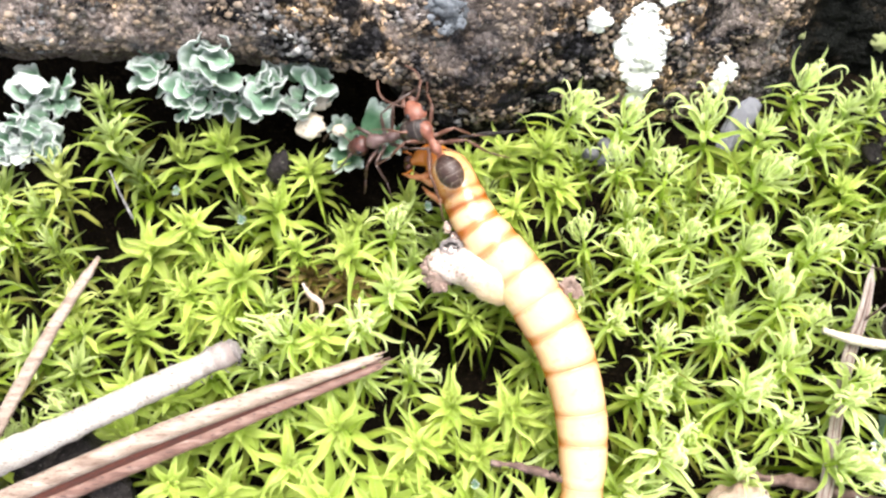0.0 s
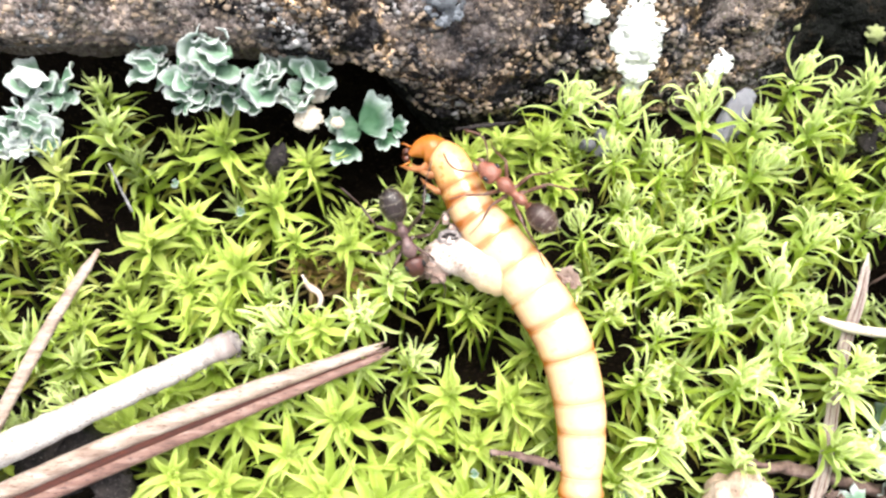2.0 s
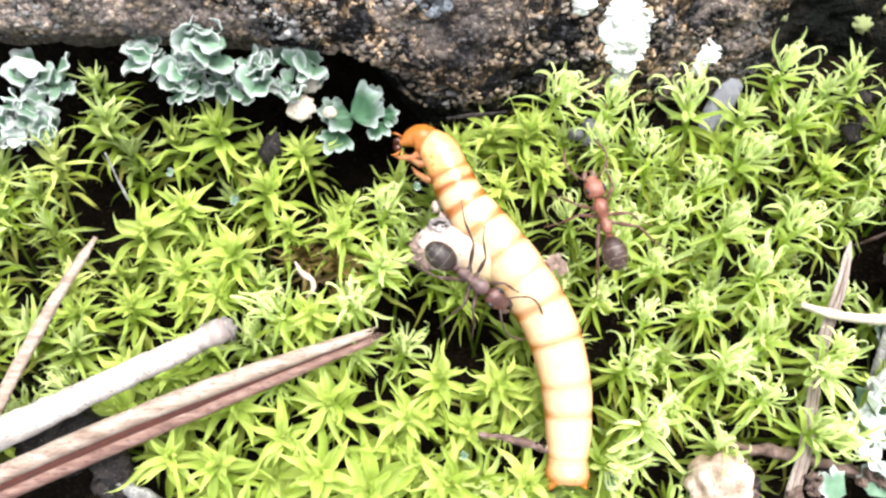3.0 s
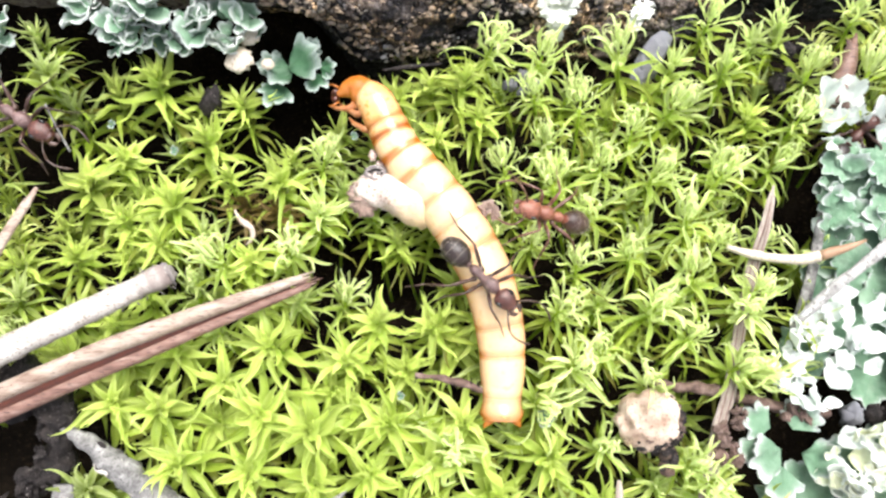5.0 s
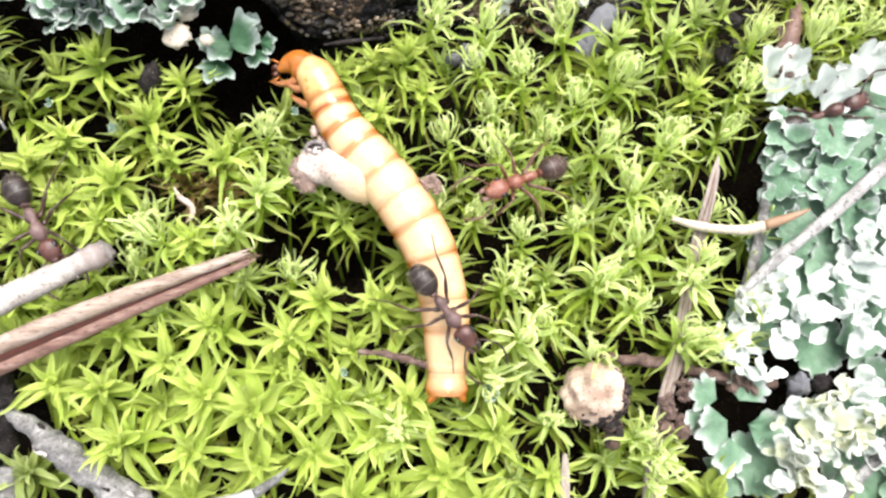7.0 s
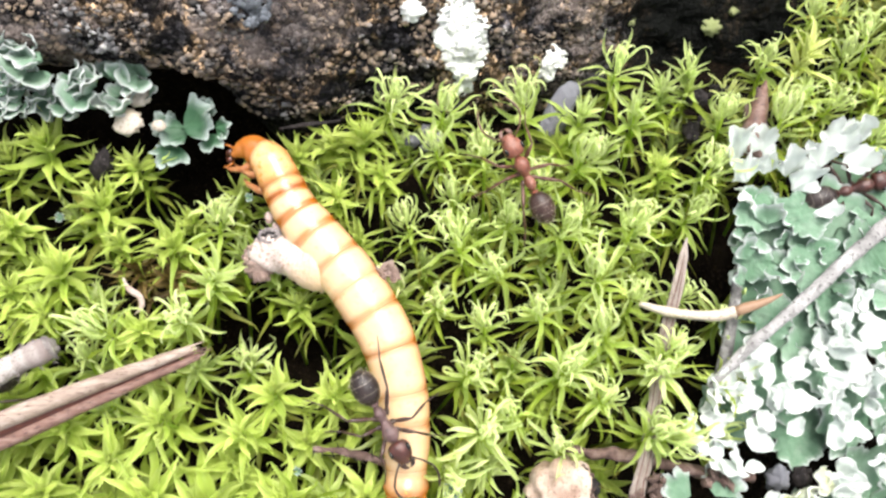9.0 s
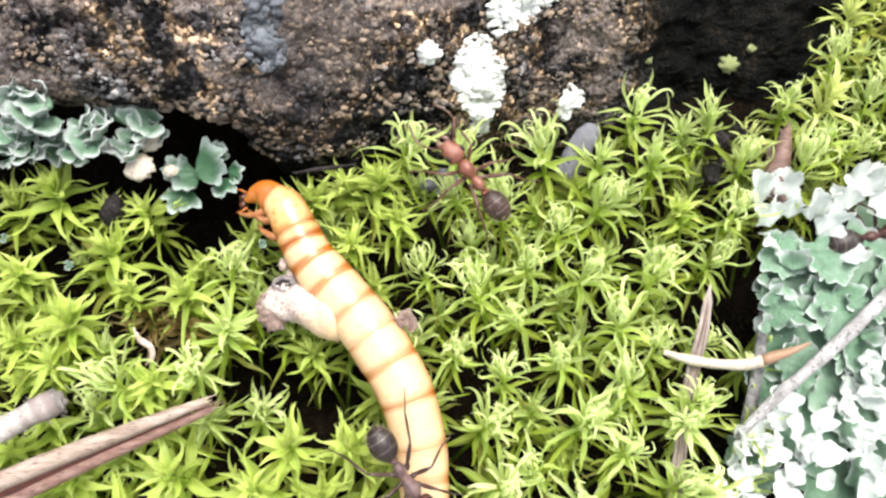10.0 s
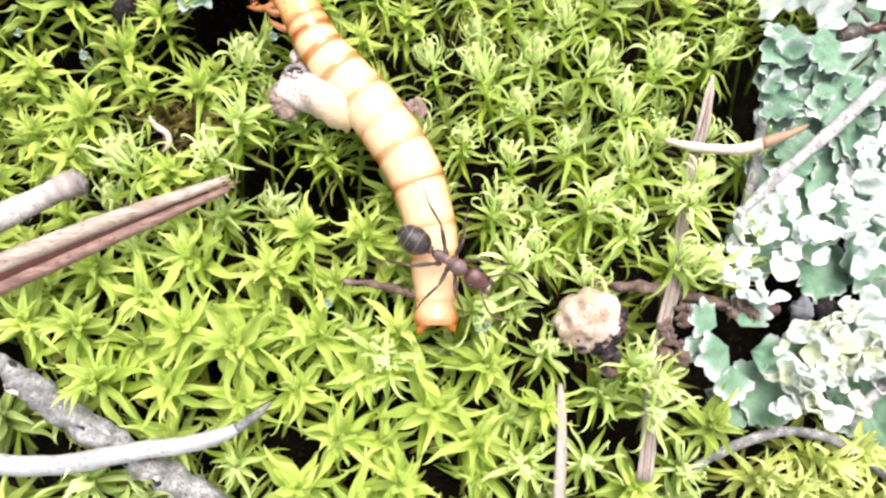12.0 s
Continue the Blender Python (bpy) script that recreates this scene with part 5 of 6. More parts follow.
    stick("wood_splinter", "short pale broken splinter of wood", "splinter", [(-16.6, -19.7, 0.0), (-16.65, -20.6, -0.1), (-16.7, -22.4, -0.6)],
          [(0, 0.55), (0.5, 0.62), (1, 0.65)], GREY_WOOD, 8, flat=0.5, wobble=0.1, n=10)
    # flat dry blades
    t, c = stick("grass_blade", "flat dry straw-coloured grass blade with a pointed tip", "grass blade",
          [(22.75, -4.0, 0.8), (22.05, -6.5, 0.85), (21.4, -9.0, 0.3), (20.6, -12.0, 0.3), (19.85, -14.8, 0.6), (19.0, -17.4, 0.6), (18.2, -20.9, 0.4), (17.45, -25.2, 0.3)],
          [(0, 0.06), (0.06, 0.26), (0.2, 0.35), (1, 0.43)], BLADE, 12, flat=0.3, wobble=0.16, n=60, group="dry blades")
    spine = bend([(22.75, -4.0, 0.8), (22.05, -6.5, 0.85), (21.4, -9.0, 0.3), (20.6, -12.0, 0.3), (19.85, -14.8, 0.6), (19.0, -17.4, 0.6), (18.2, -20.9, 0.4), (17.45, -25.2, 0.3)], 50)
    for off, r in ((0.0, 0.045), (-0.17, 0.03), (0.16, 0.03)):
        part("vein", Geo().tube([p - c + Vector((off * min(1.0, k / 9), 0, 0.115)) for k, p in enumerate(spine[2:])], [r] * 48, 6), STRAW_BROWN if off else BLADE, t)
    stick("grass_blade", "greyish dry blade tip behind a needle", "grass blade", [(25.9, -4.9, 0.0), (25.5, -7.0, 0.1), (24.8, -10.1, -0.2), (24.2, -12.6, -0.8)],
          [(0, 0.08), (0.2, 0.3), (1, 0.4)], GREY_WOOD, 8, flat=0.3, n=14, group="dry blades")
    stick("grass_blade", "narrow pinkish-grey dry blade", "grass blade", [(13.35, -20.0, 0.7), (13.1, -22.9, 1.2), (12.75, -25.9, 1.1), (12.3, -30, 0.2)],
          [(0, 0.12), (0.1, 0.26), (1, 0.36)], BLADE, 8, flat=0.5, n=18, group="dry blades")
    t, c = stick("curved_needle", "ivory curved needle with a rusty tip", "pine needle", [(19.95, -7.45, 0.6), (21.6, -8.0, 0.9), (23.5, -8.25, 1.2), (24.7, -8.1, 1.5)],
                 [(0, 0.16), (0.3, 0.27), (1, 0.30)], IVORY, 10, wobble=0.2, n=24)
    part("needle_tip", Geo().tube([p - c for p in bend([(24.7, -8.1, 1.5), (25.5, -7.85, 1.7), (26.3, -7.6, 1.9), (27.0, -7.3, 2.1)], 10)],
                                  [0.295, 0.29, 0.28, 0.26, 0.24, 0.21, 0.17, 0.13, 0.09, 0.03], 10, wobble=0.15), RUST, t, "rust-brown pointed tip")
    stick("grey_stalk", "long straight ash-grey dry stalk over the lichen", "stalk", [(23.2, -12.0, 0.9), (25.1, -10.15, 1.3), (27.8, -8.05, 1.6), (32.2, -4.6, 1.7), (38, -0.4, 1.4)],
          [(0, 0.2), (0.2, 0.30), (1, 0.38)], ASH, 12, flat=0.6, wobble=0.35, n=60)
    stick("arched_twig", "thin brown-grey arched twig", "twig", [(19.7, -24.9, 0.2), (21.9, -23.75, 0.6), (24.4, -23.05, 0.9), (26.5, -23.3, 0.9), (28.2, -24.2, 0.7), (30.2, -25.7, 0.4), (33, -28, -0.4)],
          [(0, 0.2), (0.2, 0.25), (1, 0.3)], GREY_WOOD, 10, wobble=0.3, n=40)
    stick("grey_stalk", "short grey stalk leaning on the lichen", "stalk", [(28.0, -23.0, 0.8), (29.3, -21.7, 1.0), (30.8, -20.2, 1.1), (34, -16.8, 0.8)],
          [(0, 0.3), (1, 0.36)], GREY_WOOD, 9, flat=0.8, wobble=0.15, n=12)
    t, c = stick("dark_twig", "small dark bristly twig", "twig", [(2.4, -14.2, 0.7), (4.2, -14.45, 0.7), (5.2, -14.75, 0.65), (6.3, -15.2, 0.5)], [(0, 0.13), (0.5, 0.19), (1, 0.12)], DEBRIS, 10, wobble=1.1, n=40)
    for k in range(9):
        p = Vector((2.5 + 0.42 * k, -14.22 - 0.02 * k * k * 0.55, 0.75)) - c
        part("bristle", Geo().tube([p, p + Vector((rnd.uniform(-0.2, 0.2), rnd.choice((-0.4, 0.4)), 0.12))], [0.05, 0.02], 5), DARK_WOOD, t)
    stick("twig", "dark brown fallen twig half buried in moss", "twig", [(15.4, -14.8, 0.2), (16.8, -15.1, 0.3), (18.4, -15.3, 0.2), (20.4, -15.8, 0.2), (23, -16.5, 0.0), (25.5, -16.8, -0.1)],
          [(0, 0.18), (0.5, 0.30), (1, 0.32)], DEBRIS, 10, wobble=0.9, n=40)
    stick("root_thread", "thin brownish thread lying by the rock", "root", [(0.8, 2.9, 0.6), (2.2, 3.1, 0.5), (4.2, 3.35, 0.3)], [(0, 0.06), (0.5, 0.13), (1, 0.08)], DARK_WOOD, 7, n=12)
    stick("pale_curl", "small whitish curled dead leaf", "dead leaf", [(-7.4, -5.0, 0.7), (-7.0, -5.6, 0.95), (-6.45, -6.0, 0.9), (-6.4, -6.55, 0.7), (-6.85, -6.95, 0.5)],
          [(0, 0.06), (0.3, 0.17), (0.7, 0.15), (1, 0.04)], STUB, 7, flat=0.35, n=16)
    stick("moss_stalk", "thin translucent moss stalk", "stalk", [(-17.4, 0.8, 1.6), (-16.9, -0.5, 1.2), (-16.5, -1.6, 0.6)], [(0, 0.05), (1, 0.08)], GREY_WOOD, 6, n=8)


def make_litter():
    rnd = random.Random(8)
    # round seed with soil stuck to it
    c = Vector((15.1, -16.95, 0.9))
    t = thing("seed", "round cream-coloured gall with soil stuck below", "seed", at=c)
    part("seed_shell", Geo().ball((0, 0.1, 0), (1.75, 1.68, 1.5), nu=36, nv=26, rough=0.28, freq=2.6, seed=2), SEED, t)
    for n in range(110):
        a, th = rnd.gauss(-0.75, 0.65), 0.62 + 0.85 * rnd.random() ** 0.6
        q = Vector((1.70 * math.sin(th) * math.cos(a), 0.1 + 1.64 * math.sin(th) * math.sin(a), 1.46 * math.cos(th)))
        g = Geo().ball(q, [rnd.uniform(0.07, 0.24), rnd.uniform(0.07, 0.2), rnd.uniform(0.05, 0.15)], nu=7, nv=5, rough=0.9, seed=rnd.random() * 9)
        part("soil_clot", g, DARK_WOOD if rnd.random() < 0.7 else DEBRIS, t)
    for n in range(16):
        g = Geo().ball((0.75 + rnd.gauss(0, 0.25), -1.9 + rnd.gauss(0, 0.3), 0.3 + rnd.gauss(0, 0.2)), [rnd.uniform(0.14, 0.34)] * 3, nu=8, nv=5, rough=0.9, seed=rnd.random() * 9)
        part("soil_clot", g, DARK_WOOD if n % 3 else DEBRIS, t)
    part("seed_stalk", Geo().ball((0.75, -2.4, 0.2), (0.4, 0.5, 0.35), nu=10, nv=8, rough=0.6, freq=3), DEBRIS, t)
    # crumbs, flakes and buds
    def crumb(name, label, category, at, r, material, n=5, spread=0.5, group="", flat=0.7):
        t = thing(name, label, category, at=at, group=group)
        chip = material in (DEBRIS, STUB_END)
        for _ in range(n):
            k = rnd.uniform(0.55, 1.0)
            part("fragment", Geo().ball((rnd.uniform(-spread, spread), rnd.uniform(-spread, spread), rnd.uniform(-0.1, 0.3)), (r * k, r * k * rnd.uniform(0.5, 1), r * k * flat),
                                        turn=Euler((rnd.uniform(-1, 1), rnd.uniform(-1, 1), rnd.uniform(0, 6))).to_matrix(), nu=7 if chip else 14, nv=4 if chip else 10, rough=1.1 if chip else 0.6, freq=2.2,
                                        seed=rnd.random() * 9), material, t, smooth=not chip)
        return t

    crumb("bark_crumb", "pinkish-brown crumb of bark beside the larva", "bark crumb", (6.6, -5.4, 1.1), 0.46, STUB_END, 12, 0.55, flat=0.4)
    for x, y, s in ((19.1, -17.7, 0.55), (19.3, -18.7, 0.5), (19.9, -16.9, 0.4)):
        crumb("bark_crumb", "dark reddish crumb of bark", "bark crumb", (x, y, 0.85), s, DEBRIS, 7, 0.5, "litter crumbs")
    for x, y in ((22.9, -16.5), (23.7, -16.8)):
        crumb("bud_scale", "glossy brown bud scale", "bud scale", (x, y, 0.3), 0.75, DEBRIS, 2, 0.3, "litter crumbs")
    crumb("pebble", "smooth grey pebble in the litter", "pebble", (26.6, -16.9, 0.1), 0.9, SLATE, 2, 0.4)
    crumb("pebble", "blackish lump in the litter", "pebble", (27.9, -16.6, 0.0), 0.8, DARK_WOOD, 3, 0.5)
    t = thing("stone_chip", "grey flat stone chip half hidden by moss", "stone", at=(16.7, 4.1, -0.9))
    part("slab", Geo().ball((0, 0, 0), (1.7, 0.8, 0.42), turn=Euler((0.25, -0.2, 0.95)).to_matrix(), nu=9, nv=6, rough=0.5, freq=1.7, seed=3.1), SLATE, t, smooth=False)
    part("broken_corner", Geo().ball((-0.6, -1.2, -0.1), (0.8, 0.6, 0.4), turn=Euler((0.4, 0.2, 0.4)).to_matrix(), nu=8, nv=5, rough=0.6, freq=1.7, seed=5.2), SLATE, t, smooth=False)
    crumb("stone_chip", "dark stone chip under the lichen", "stone", (-9.4, 1.6, -0.2), 0.9, DARK_WOOD, 2, 0.4, flat=0.6)
    crumb("stone_chip", "pale grey gravel chip in the moss", "stone", (8.7, 2.3, 0.1), 0.6, SLATE, 4, 0.7)
    for x, y, z in ((9.5, -16.7, 0.2), (-0.8, -0.9, 0.6), (-10.6, -1.7, 0.9), (1.6, -15.3, 0.6), (-14.4, 0.0, 0.2)):
        t = thing("lichen_fleck", "tiny blue-grey flake of lichen", "lichen", at=(x, y, z), group="lichen flecks")
        big = 0.9 if x > 9 else 0.4
        for k in range(3):
            add_lobe(t, LICHEN, (0, 0, 0), 120 * k + rnd.uniform(-30, 30), 25, big * rnd.uniform(0.6, 1), big * 0.7, 0.2, k)
    # brown pointed bud above the white tuft
    c = Vector((27.2, 2.6, 0.8))
    t = thing("bud", "brown scaly pointed bud", "bud", at=c)
    part("bud_core", Geo().tube([Vector((26.6, 0.6, 0.4)) - c, Vector((26.9, 1.7, 0.8)) - c, Vector((27.4, 3.2, 1.1)) - c, Vector((27.8, 4.6, 1.3)) - c], [0.6, 0.66, 0.48, 0.05], 12, wobble=0.3), STRAW_BROWN, t)
    for k in range(7):
        a = k * 2.4
        part("bud_scale", Geo().ball((0.42 * math.cos(a) + 0.13 * k - 0.5, 0.42 * k - 1.7, 0.15 + 0.32 * math.sin(a)), (0.3, 0.85, 0.2), nu=9, nv=6, rough=0.4, seed=k), DEBRIS, t)
    crumb("leaf_litter", "dark purple-brown litter between the moss", "litter", (25.4, 3.6, -1.2), 0.8, DARK_WOOD, 7, 1.3)
    # discs by the lichen
    for x, y, z, r in ((-6.75, 4.85, 0.9, 0.62), (-7.1, 3.35, 1.2, 0.75), (-5.6, 3.2, 0.9, 0.35)):
        t = thing("lichen_disc", "small round cream fruiting disc of a lichen", "lichen disc", at=(x, y, z), group="lichen discs")
        part("disc", Geo().ball((0, 0, 0), (r, r * 0.95, r * 0.35), nu=18, nv=10, rough=0.4, freq=2.5, seed=x), IVORY, t)
    for x, u, r in ((27.9, 0.29, 0.6), (22.5, 0.36, 0.3), (29.5, 0.36, 0.3)):
        p = rock_point(x, u)
        t = thing("lichen_disc", "pale yellow-green round crust spot on the rock", "lichen disc", at=p, group="lichen discs")
        part("disc", Geo().ball((0, 0, 0.1), (r, r, r * 0.5), nu=16, nv=10, rough=0.6, freq=3, seed=x), SPOT, t)


# ---- ants ----
ANTS = {}


def make_ant(key, label, shell, gaster_mat, size=1.0, head_mat=None, leg_mat=None):
    """An ant facing +x, its origin in the middle of the thorax."""
    t = thing("ant", label, "ant", group="ants")
    s = size
    leg_mat = leg_mat or ANT_LEG
    rnd = random.Random(len(key) * 7)

    def at_size(pts):
        return [(x * s, y * s, z * s) for x, y, z in pts]

    # head: broad behind the eyes, narrowing to the mouth
    g = Geo().tube(at_size([(1.30, 0, -0.02), (1.38, 0, 0.0), (1.52, 0, 0.03), (1.72, 0, 0.04), (1.95, 0, 0.02), (2.18, 0, -0.03), (2.38, 0, -0.08), (2.54, 0, -0.13), (2.62, 0, -0.16)]),
                   [v * s for v in (0.22, 0.46, 0.58, 0.62, 0.60, 0.52, 0.43, 0.32, 0.16)], 24, flat=0.74, wobble=0.05)
    head = part("head", g, head_mat or shell, t)
    part("face_plate", Geo().ball((2.40 * s, 0, 0.10 * s), (0.24 * s, 0.24 * s, 0.12 * s), nu=14, nv=9, rough=0.15), shell, head)
    for sy in (-1, 1):
        part("eye", Geo().ball((1.78 * s, 0.50 * s * sy, 0.26 * s), (0.22 * s, 0.12 * s, 0.16 * s), nu=14, nv=10), ANT_EYE, head, "black oval eye")
        part("jaw", Geo().tube(at_size([(2.48, 0.26 * sy, -0.14), (2.66, 0.30 * sy, -0.18), (2.86, 0.22 * sy, -0.22), (2.98, 0.04 * sy, -0.24)]), [0.14 * s, 0.16 * s, 0.13 * s, 0.03 * s], 9, flat=0.5), leg_mat, head)
    # thorax: humped front, saddle, rounded rear
    g = Geo().tube(at_size([(1.36, 0, -0.04), (1.26, 0, -0.02), (1.10, 0, 0.06), (0.92, 0, 0.14), (0.70, 0, 0.17), (0.48, 0, 0.14), (0.28, 0, 0.06), (0.10, 0, -0.02), (-0.08, 0, -0.02),
                            (-0.28, 0, 0.04), (-0.50, 0, 0.06), (-0.70, 0, -0.02), (-0.88, 0, -0.16)]),
                   [v * s for v in (0.12, 0.16, 0.30, 0.41, 0.44, 0.39, 0.30, 0.23, 0.23, 0.30, 0.31, 0.24, 0.11)], 20, wobble=0.07)
    part("thorax", g, shell, t)
    part("waist_scale", Geo().ball((-1.0 * s, 0, 0.02 * s), (0.11 * s, 0.27 * s, 0.38 * s), nu=14, nv=10), shell, t)

    def ring(u):
        return 0.75 if abs(u - 0.30) < 0.02 or abs(u + 0.30) < 0.02 or abs(u + 0.72) < 0.015 else 0.0

    gaster = part("gaster", Geo().ball((-2.02 * s, 0, 0.05 * s), (1.0 * s, 0.74 * s, 0.68 * s), nu=26, nv=90, rim=ring), gaster_mat, t, "dark ringed abdomen")
    hairs = Geo()
    for _ in range(90):
        u, a = rnd.uniform(-0.95, 0.8), rnd.uniform(0, 6.28)
        w = math.sqrt(1 - u * u)
        q = Vector((u, w * math.cos(a), w * math.sin(a)))
        p = Vector((-2.02 * s + q.x * 1.0 * s, q.y * 0.74 * s, 0.05 * s + q.z * 0.68 * s))
        hairs.tube([p, p + (q + Vector((-0.5, 0, 0))) * (0.13 * s)], [0.012 * s, 0.004 * s], 3)
    tagged(part("bristles", hairs, IVORY, gaster, "short pale bristles"), kind="stuff")
    for sy in (-1, 1):
        an = part("antenna", Geo().tube(at_size([(0, 0, 0), (0.25, 0.30 * sy, 0.14), (0.5, 0.56 * sy, 0.2), (0.95, 0.88 * sy, 0.2)]), [0.07 * s, 0.05 * s, 0.05 * s, 0.065 * s], 7), leg_mat, t,
                  at=(2.3 * s, 0.26 * sy * s, 0.12 * s))
        part("antenna_whip", Geo().tube(bend(at_size([(0.95, 0.88 * sy, 0.2), (1.35, 0.95 * sy, 0.12), (1.8, 0.86 * sy, -0.02), (2.3, 0.62 * sy, -0.2)]), 10), [0.05 * s] * 2 + [0.065 * s] * 7 + [0.03 * s], 7), leg_mat, an)
    legs = []
    for x0, ang, ln in ((0.75, 46, 2.9), (0.3, 96, 3.0), (-0.15, 142, 4.1)):
        for sy in (-1, 1):
            d = Vector((math.cos(radians(ang)), math.sin(radians(ang)) * sy, 0))
            e = Vector((math.cos(radians(ang + (10 if ang > 60 else -14))), math.sin(radians(ang + (10 if ang > 60 else -14))) * sy, 0))
            L = ln * s
            up = Vector((0, 0, s))
            knee, ankle, foot = d * (0.40 * L) + up * 0.55, e * (0.72 * L) - up * 0.3, e * (1.02 * L) - up * 0.8
            lg = part("leg", Geo().tube([Vector((0, 0, 0)), d * (0.06 * L) - up * 0.06, d * (0.10 * L) - up * 0.02, d * (0.18 * L) + up * 0.16, d * (0.29 * L) + up * 0.38, knee],
                                        [v * s for v in (0.15, 0.16, 0.09, 0.125, 0.115, 0.06)], 9), leg_mat, t, at=(x0 * s, 0.24 * sy * s, -0.2 * s))
            part("shin", Geo().tube([knee, knee.lerp(ankle, 0.3) + up * 0.03, knee.lerp(ankle, 0.7) + up * 0.02, ankle], [v * s for v in (0.055, 0.075, 0.08, 0.045)], 8), leg_mat, lg)
            part("foot", Geo().tube([ankle, ankle.lerp(foot, 0.5) - up * 0.04, ankle.lerp(foot, 0.8) - up * 0.03, foot + up * 0.02], [v * s for v in (0.045, 0.036, 0.034, 0.024)], 6), leg_mat, lg)
            legs.append((lg, sy))
    ANTS[key] = (t, legs)
    return t


# ---- build ----
make_ground()
make_rock()
make_crust("crust_lichen", "chalk-white powdery crust lichen on the rock", [(11.1, 0.44, 1.45), (11.3, 0.38, 1.4), (11.4, 0.29, 0.75), (11.3, 0.21, 0.5), (12.4, 0.61, 0.75), (13.9, 0.65, 0.95), (15.0, 0.70, 0.9), (12.9, 0.70, 0.7), (8.3, 0.52, 0.42)], 1)
make_crust("crust_lichen", "small chalk-white crust lichen near the moss edge", [(17.0, 0.30, 0.75), (16.7, 0.25, 0.55)], 2)
make_crust("crust_lichen", "bluish-grey crust lichen on dark rock", [(0.2, 0.60, 1.0)], 3, CRUST_GREY)
make_lichens()
make_larva()
make_stub()
make_sticks()
make_litter()
make_ant("red", "reddish-brown wood ant with a dark ringed abdomen", ANT_RED, ANT_BROWN, 0.9, leg_mat=ANT_LEG_RED)
make_ant("dark", "dull dark-brown wood ant walking on the larva", ANT_DULL, ANT_DARK, 0.91, ANT_HEAD)
make_ant("left", "blurred dark wood ant hurrying over the moss", ANT_DULL, ANT_DARK, 0.94, ANT_HEAD)
make_ant("right", "dark brown wood ant among white lichen lobes", ANT_HEAD, ANT_DARK, 0.95)
make_moss()

# ---- what moves: seconds, x, y, z (mm), heading, head-down pitch (degrees) ----
RED_ROWS = [
    (0, -0.61, 1.96, 3.2, 120.0, 0.0),
    (0.3, -0.03, 2.02, 3.2, 111.0, 0.0),
    (0.5, -1.12, 1.42, 3.2, 134.0, 0.0),
    (1.0, -0.94, 1.67, 3.2, 135.0, 0.0),
    (1.5, 0.86, 0.22, 3.2, 149.0, 0.0),
    (2.0, 3.68, -1.15, 2.8, 138.0, 0.0),
    (2.5, 5.62, -2.09, 2.7, 139.0, 0.0),
    (2.7, 6.32, -1.92, 2.7, 145.0, 0.0),
    (3.0, 8.86, -3.06, 2.7, 106.0, 0.0),
    (3.2, 8.48, -3.11, 2.7, 112.0, 0.0),
    (4.8, 9.41, -5.59, 2.9, 164.0, -36.0),
    (5.0, 9.77, -5.87, 2.9, 171.0, -38.0),
    (5.5, 10.09, -5.8, 2.9, 189.0, -38.0),
    (6.0, 10.41, -6.05, 2.9, 207.0, -24.0),
    (6.3, 10.78, -5.83, 2.7, 229.0, 0.0),
    (6.5, 10.9, -5.55, 2.7, 230.0, 0.0),
    (6.7, 11.03, -5.75, 2.7, 221.0, -17.0),
    (8.3, 13.84, -1.74, 2.7, 158.0, -17.0),
    (8.5, 13.83, -1.73, 2.7, 155.0, 0.0),
    (8.7, 14.09, -1.12, 2.7, 134.0, 0.0),
    (9.0, 13.94, -0.75, 2.7, 117.0, -17.0),
    (9.5, 11.75, 1.4, 2.7, 137.0, 0.0),
    (10.0, 10.32, 1.71, 2.7, 130.0, -17.0),
    (10.5, 8.47, 2.88, 2.7, 125.0, 0.0),
    (10.6, 8.18, 2.94, 2.7, 133.0, -17.0),
    (10.8, 7.44, 4.02, 2.7, 150.0, -17.0),
    (11.1, 5.9, 6.2, 3.2, 138, -20),
    (11.6, 4.0, 8.6, 5.2, 130, -15),
    (12.0, 2.6, 10.4, 6.3, 128, -8),
]
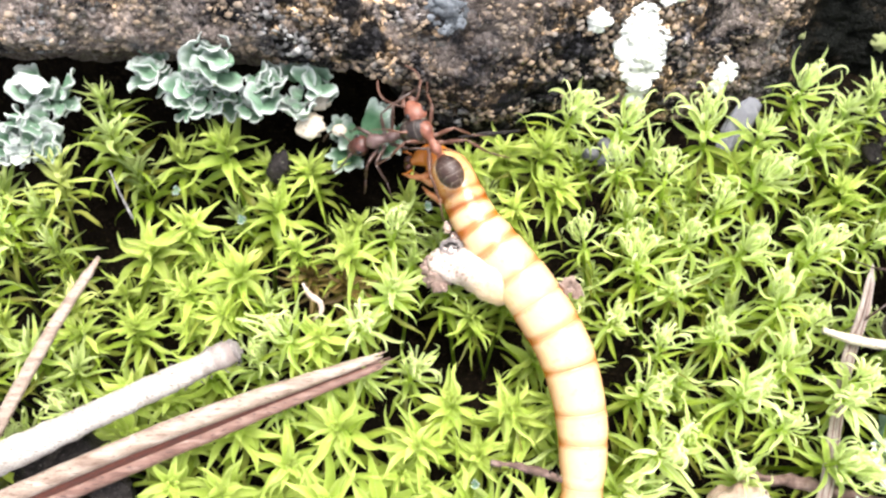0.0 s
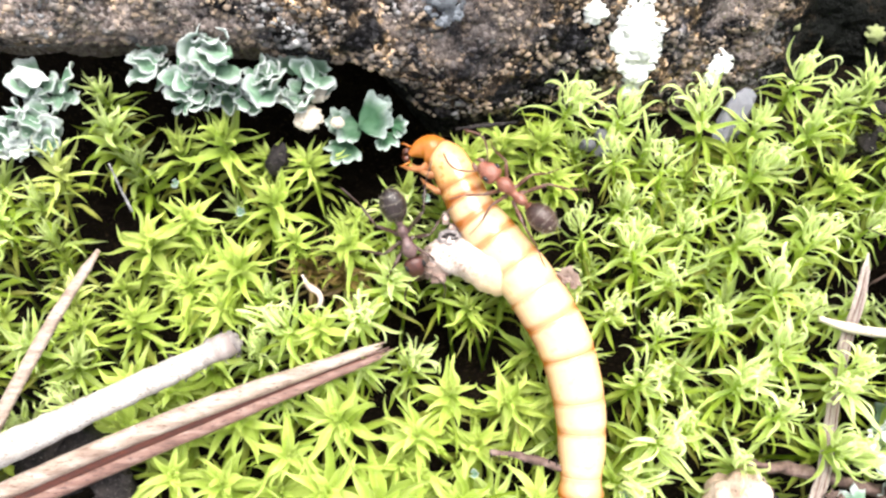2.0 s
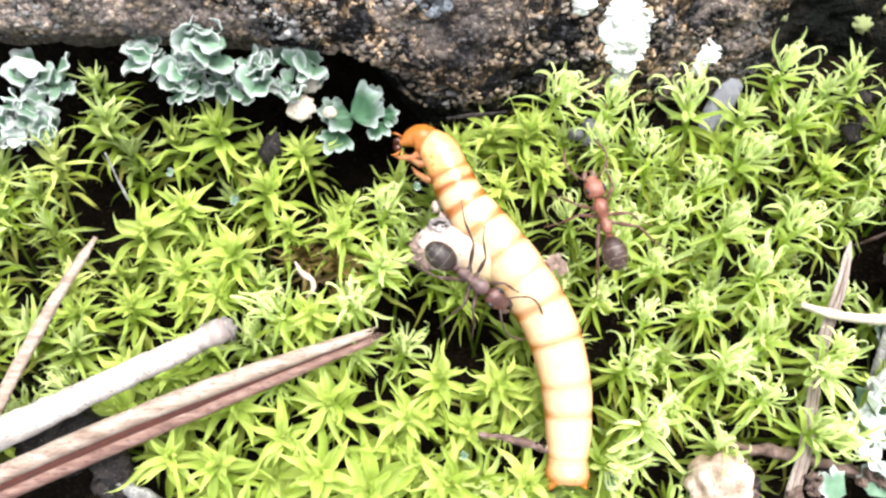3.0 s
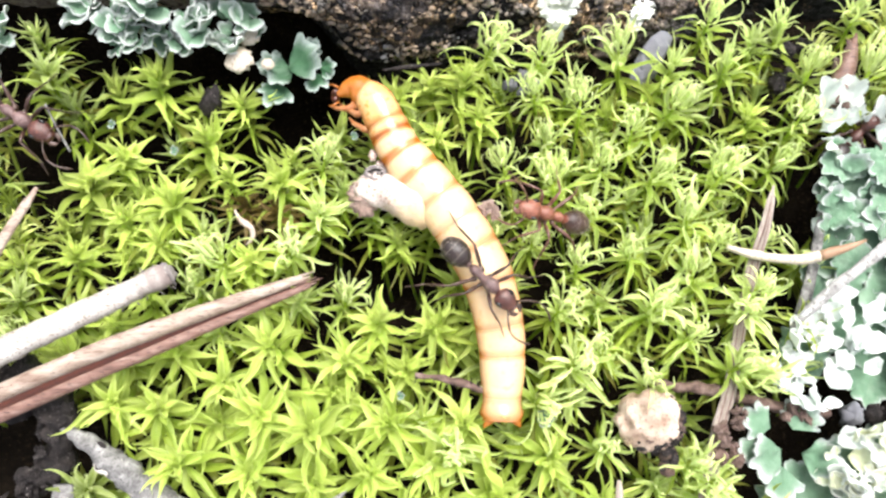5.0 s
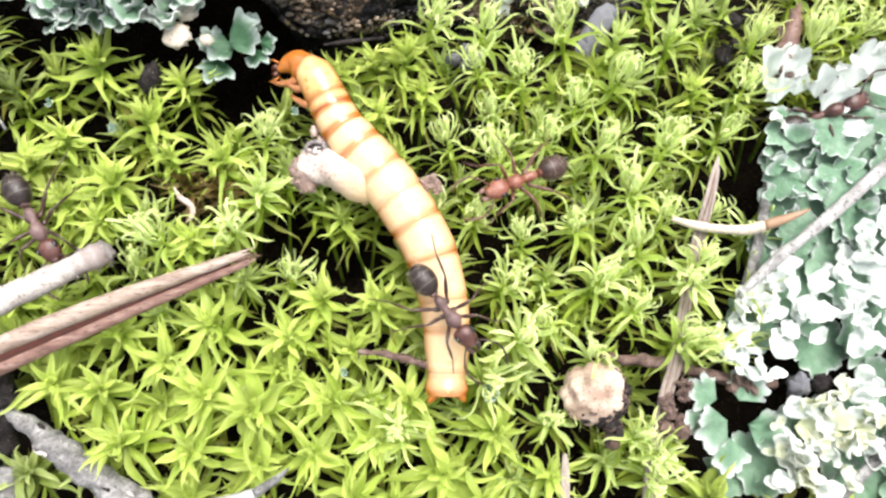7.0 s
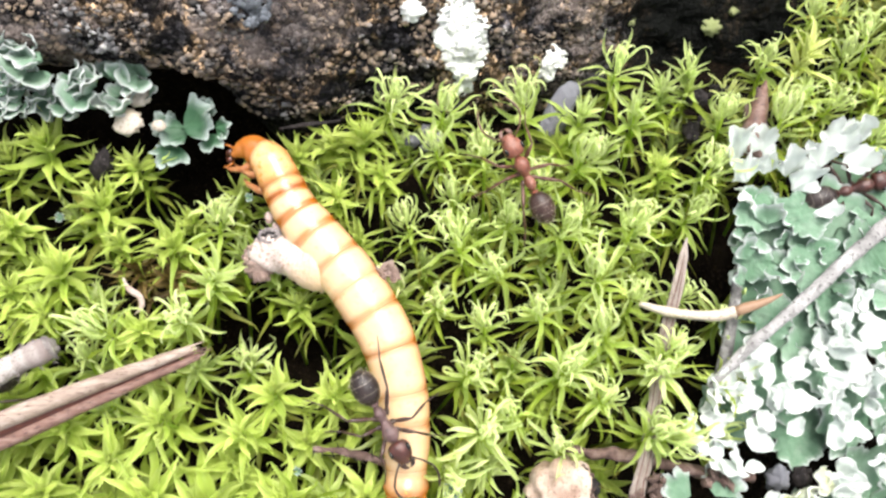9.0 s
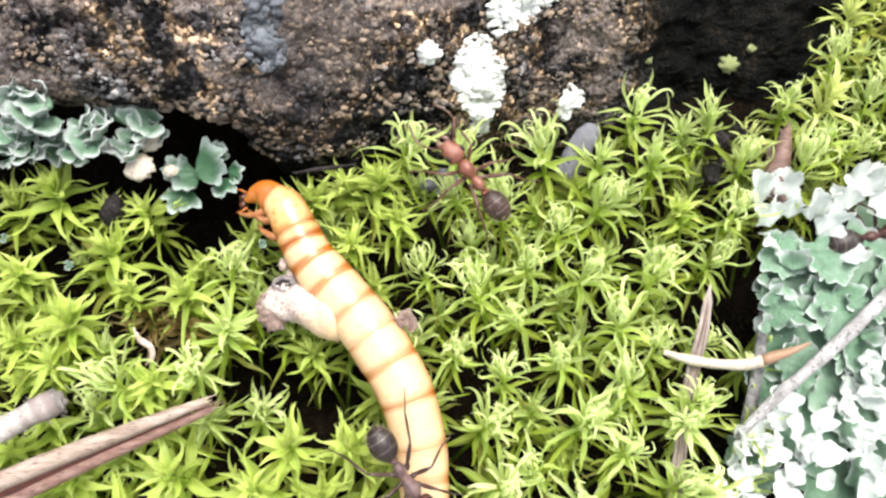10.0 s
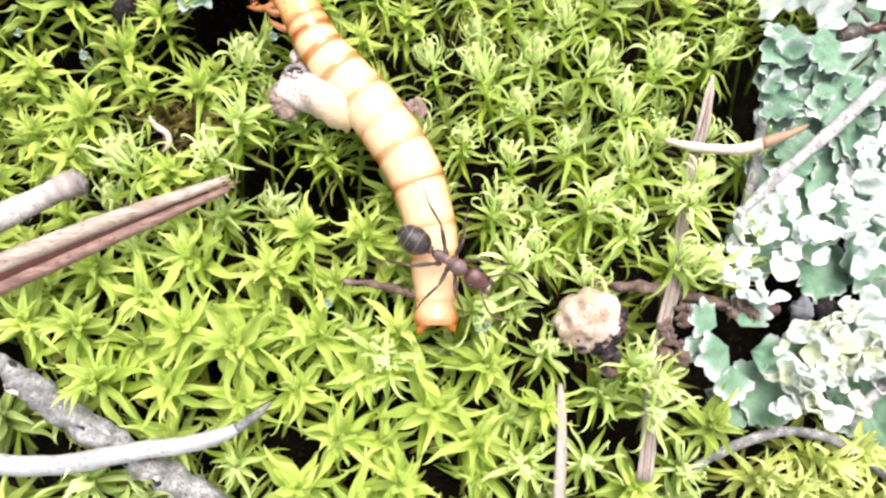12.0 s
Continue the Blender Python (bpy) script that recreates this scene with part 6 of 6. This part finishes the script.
DARK_ROWS = [
    (0, -3.0, 2.41, 2.0, -174.0, 30.0),
    (0.3, -3.87, 1.7, 2.0, -173.0, 30.0),
    (0.5, -4.78, -0.72, 2.0, -136.0, 42.0),
    (1.0, -5.16, -0.17, 2.0, -42.0, 47.0),
    (1.5, -3.23, -1.55, 2.0, -56.0, 52.0),
    (2.0, -1.91, -3.21, 2.0, -70.0, 30.0),
    (2.5, 0.74, -6.27, 2.2, -59.0, 0.0),
    (2.7, 1.59, -6.5, 3.1, -49.0, 0.0),
    (3.0, 1.89, -6.07, 3.1, -37.0, 9.0),
    (3.2, 2.7, -6.43, 3.1, -31.0, 0.0),
    (4.8, 6.19, -8.27, 3.1, -34.0, 0.0),
    (5.0, 5.96, -9.01, 3.1, -45.0, 0.0),
    (5.5, 5.59, -9.72, 3.1, -51.0, 0.0),
    (6.0, 5.47, -10.41, 3.1, -47.0, 8.0),
    (6.3, 5.94, -11.44, 3.1, -51.0, 0.0),
    (6.5, 7.11, -11.81, 3.1, -40.0, 0.0),
    (6.7, 7.15, -11.94, 3.1, -46.0, 0.0),
    (8.3, 6.27, -12.69, 3.1, -64.0, 0.0),
    (8.5, 6.2, -12.8, 3.1, -63.0, 0.0),
    (8.7, 6.06, -12.42, 3.1, -61.0, 9.0),
    (9.0, 6.22, -12.69, 3.1, -63.0, 9.0),
    (9.5, 6.33, -12.58, 3.1, -57.0, 0.0),
    (9.9, 6.29, -12.61, 3.1, -58.0, 8.0),
    (10.5, 6.29, -12.65, 3.1, -58.0, 0.0),
    (10.8, 6.42, -12.67, 3.1, -47.0, 9.0),
    (11.0, 7.14, -13.49, 3.1, -46.0, 0.0),
    (11.5, 7.65, -13.56, 3.1, -36.0, 0.0),
    (12.0, 7.71, -13.55, 3.1, -35.0, 0.0),
]
LEFT_ROWS = [
    (0, -34, 9, 1.2, -38, 0),
    (3.2, -29, 6.5, 1.2, -36, 0),
    (4.8, -19.08, 0.31, 1.8, -32.0, 0.0),
    (5.2, -18.61, -0.16, 1.8, -36.0, 0.0),
    (5.5, -15.11, -3.53, 1.8, -42.0, 0.0),
    (5.6, -14.15, -3.99, 1.8, -32.0, 0.0),
    (6.0, -15.08, -3.3, 1.8, -21.0, 0.0),
    (6.4, -14.92, -3.21, 1.8, -22.0, 0.0),
    (6.5, -14.91, -3.18, 1.8, -21.0, 0.0),
    (6.7, -14.76, -5.43, 1.8, -52.0, 0.0),
    (7.2, -14.0, -7.0, 1.4, -62, 0),
    (7.8, -12.5, -8.8, 0.8, -88, 12),
    (8.1, -11.6, -9.4, 0.4, -130, 8),
    (8.3, -11.6, -9.8, 0.3, -165, 0),
    (8.5, -11.6, -9.8, 0.3, -172, 0),
    (8.6, -12.3, -9.9, 0.3, -170, 0),
    (8.8, -13.8, -10.1, 0.3, -165, 0),
    (9.1, -16.5, -11.0, 0.1, -160, 0),
    (9.8, -22, -13.5, 0.0, -155, 0),
    (12, -34, -18, 0.0, -155, 0),
]
RIGHT_ROWS = [
    (0, 24.5, -5.5, 1.2, 60, 0),
    (3.2, 26.5, -3.0, 1.3, 52, 0),
    (4.8, 28.09, -0.67, 0.6, 49.0, -18.0),
    (5.2, 28.04, -1.2, 0.6, 44.0, -18.0),
    (5.6, 28.16, -1.14, 0.6, 39.0, -18.0),
    (6.0, 28.35, -1.75, 0.6, 29.0, -18.0),
    (6.5, 28.91, -1.8, 0.6, 28.0, -18.0),
    (6.7, 28.85, -1.7, 0.6, 24.0, -18.0),
    (7.4, 29.5, -1.9, 0.8, 18, 0),
    (8.3, 32.0, -1.6, 0.6, 12, 0),
    (9.0, 32.3, -1.6, 0.6, 14, 0),
    (9.5, 32.2, -1.7, 0.6, 10, 0),
    (12, 32.6, -1.6, 0.6, 12, 0),
]


def place(rows, t):
    for a, b in zip(rows, rows[1:]):
        if t <= b[0]:
            k = (t - a[0]) / (b[0] - a[0])
            return [p + (q - p) * k for p, q in zip(a[1:], b[1:])]
    return rows[-1][1:]


def motions():
    for key, rows in (("red", RED_ROWS), ("dark", DARK_ROWS), ("left", LEFT_ROWS), ("right", RIGHT_ROWS)):
        ant, legs = ANTS[key]
        walk(ant, [(t, pose(x * MM, y * MM, z * MM, 0, pitch, turn)) for t, x, y, z, turn, pitch in rows])
        # legs swing in two tripods by the way covered
        gait, steps = 0.0, []
        for k in range(0, 81):
            t = 0.15 * k
            a, b = place(rows, t), place(rows, min(12.0, t + 0.15))
            gait += math.hypot(b[0] - a[0], b[1] - a[1]) / 2.2 + abs(b[3] - a[3]) / 90
            steps.append((t, gait))
        for n, (leg, sy) in enumerate(legs):
            base = leg.location.copy()
            phase = 0.0 if n in (0, 3, 4) else 0.5
            rest = [(-9, 6, 4, -7, 8, -5)[n], (5, -8, 9, 3, -6, 7)[n]]
            keyed = []
            for t, gt in steps:
                a = 2 * math.pi * (gt + phase)
                keyed.append((t, pose(*base, 7 * sy * max(0, math.cos(a)), 0, rest[0] + 17 * sy * -math.sin(a) * 0.9)))
            walk(leg, keyed)


motions()
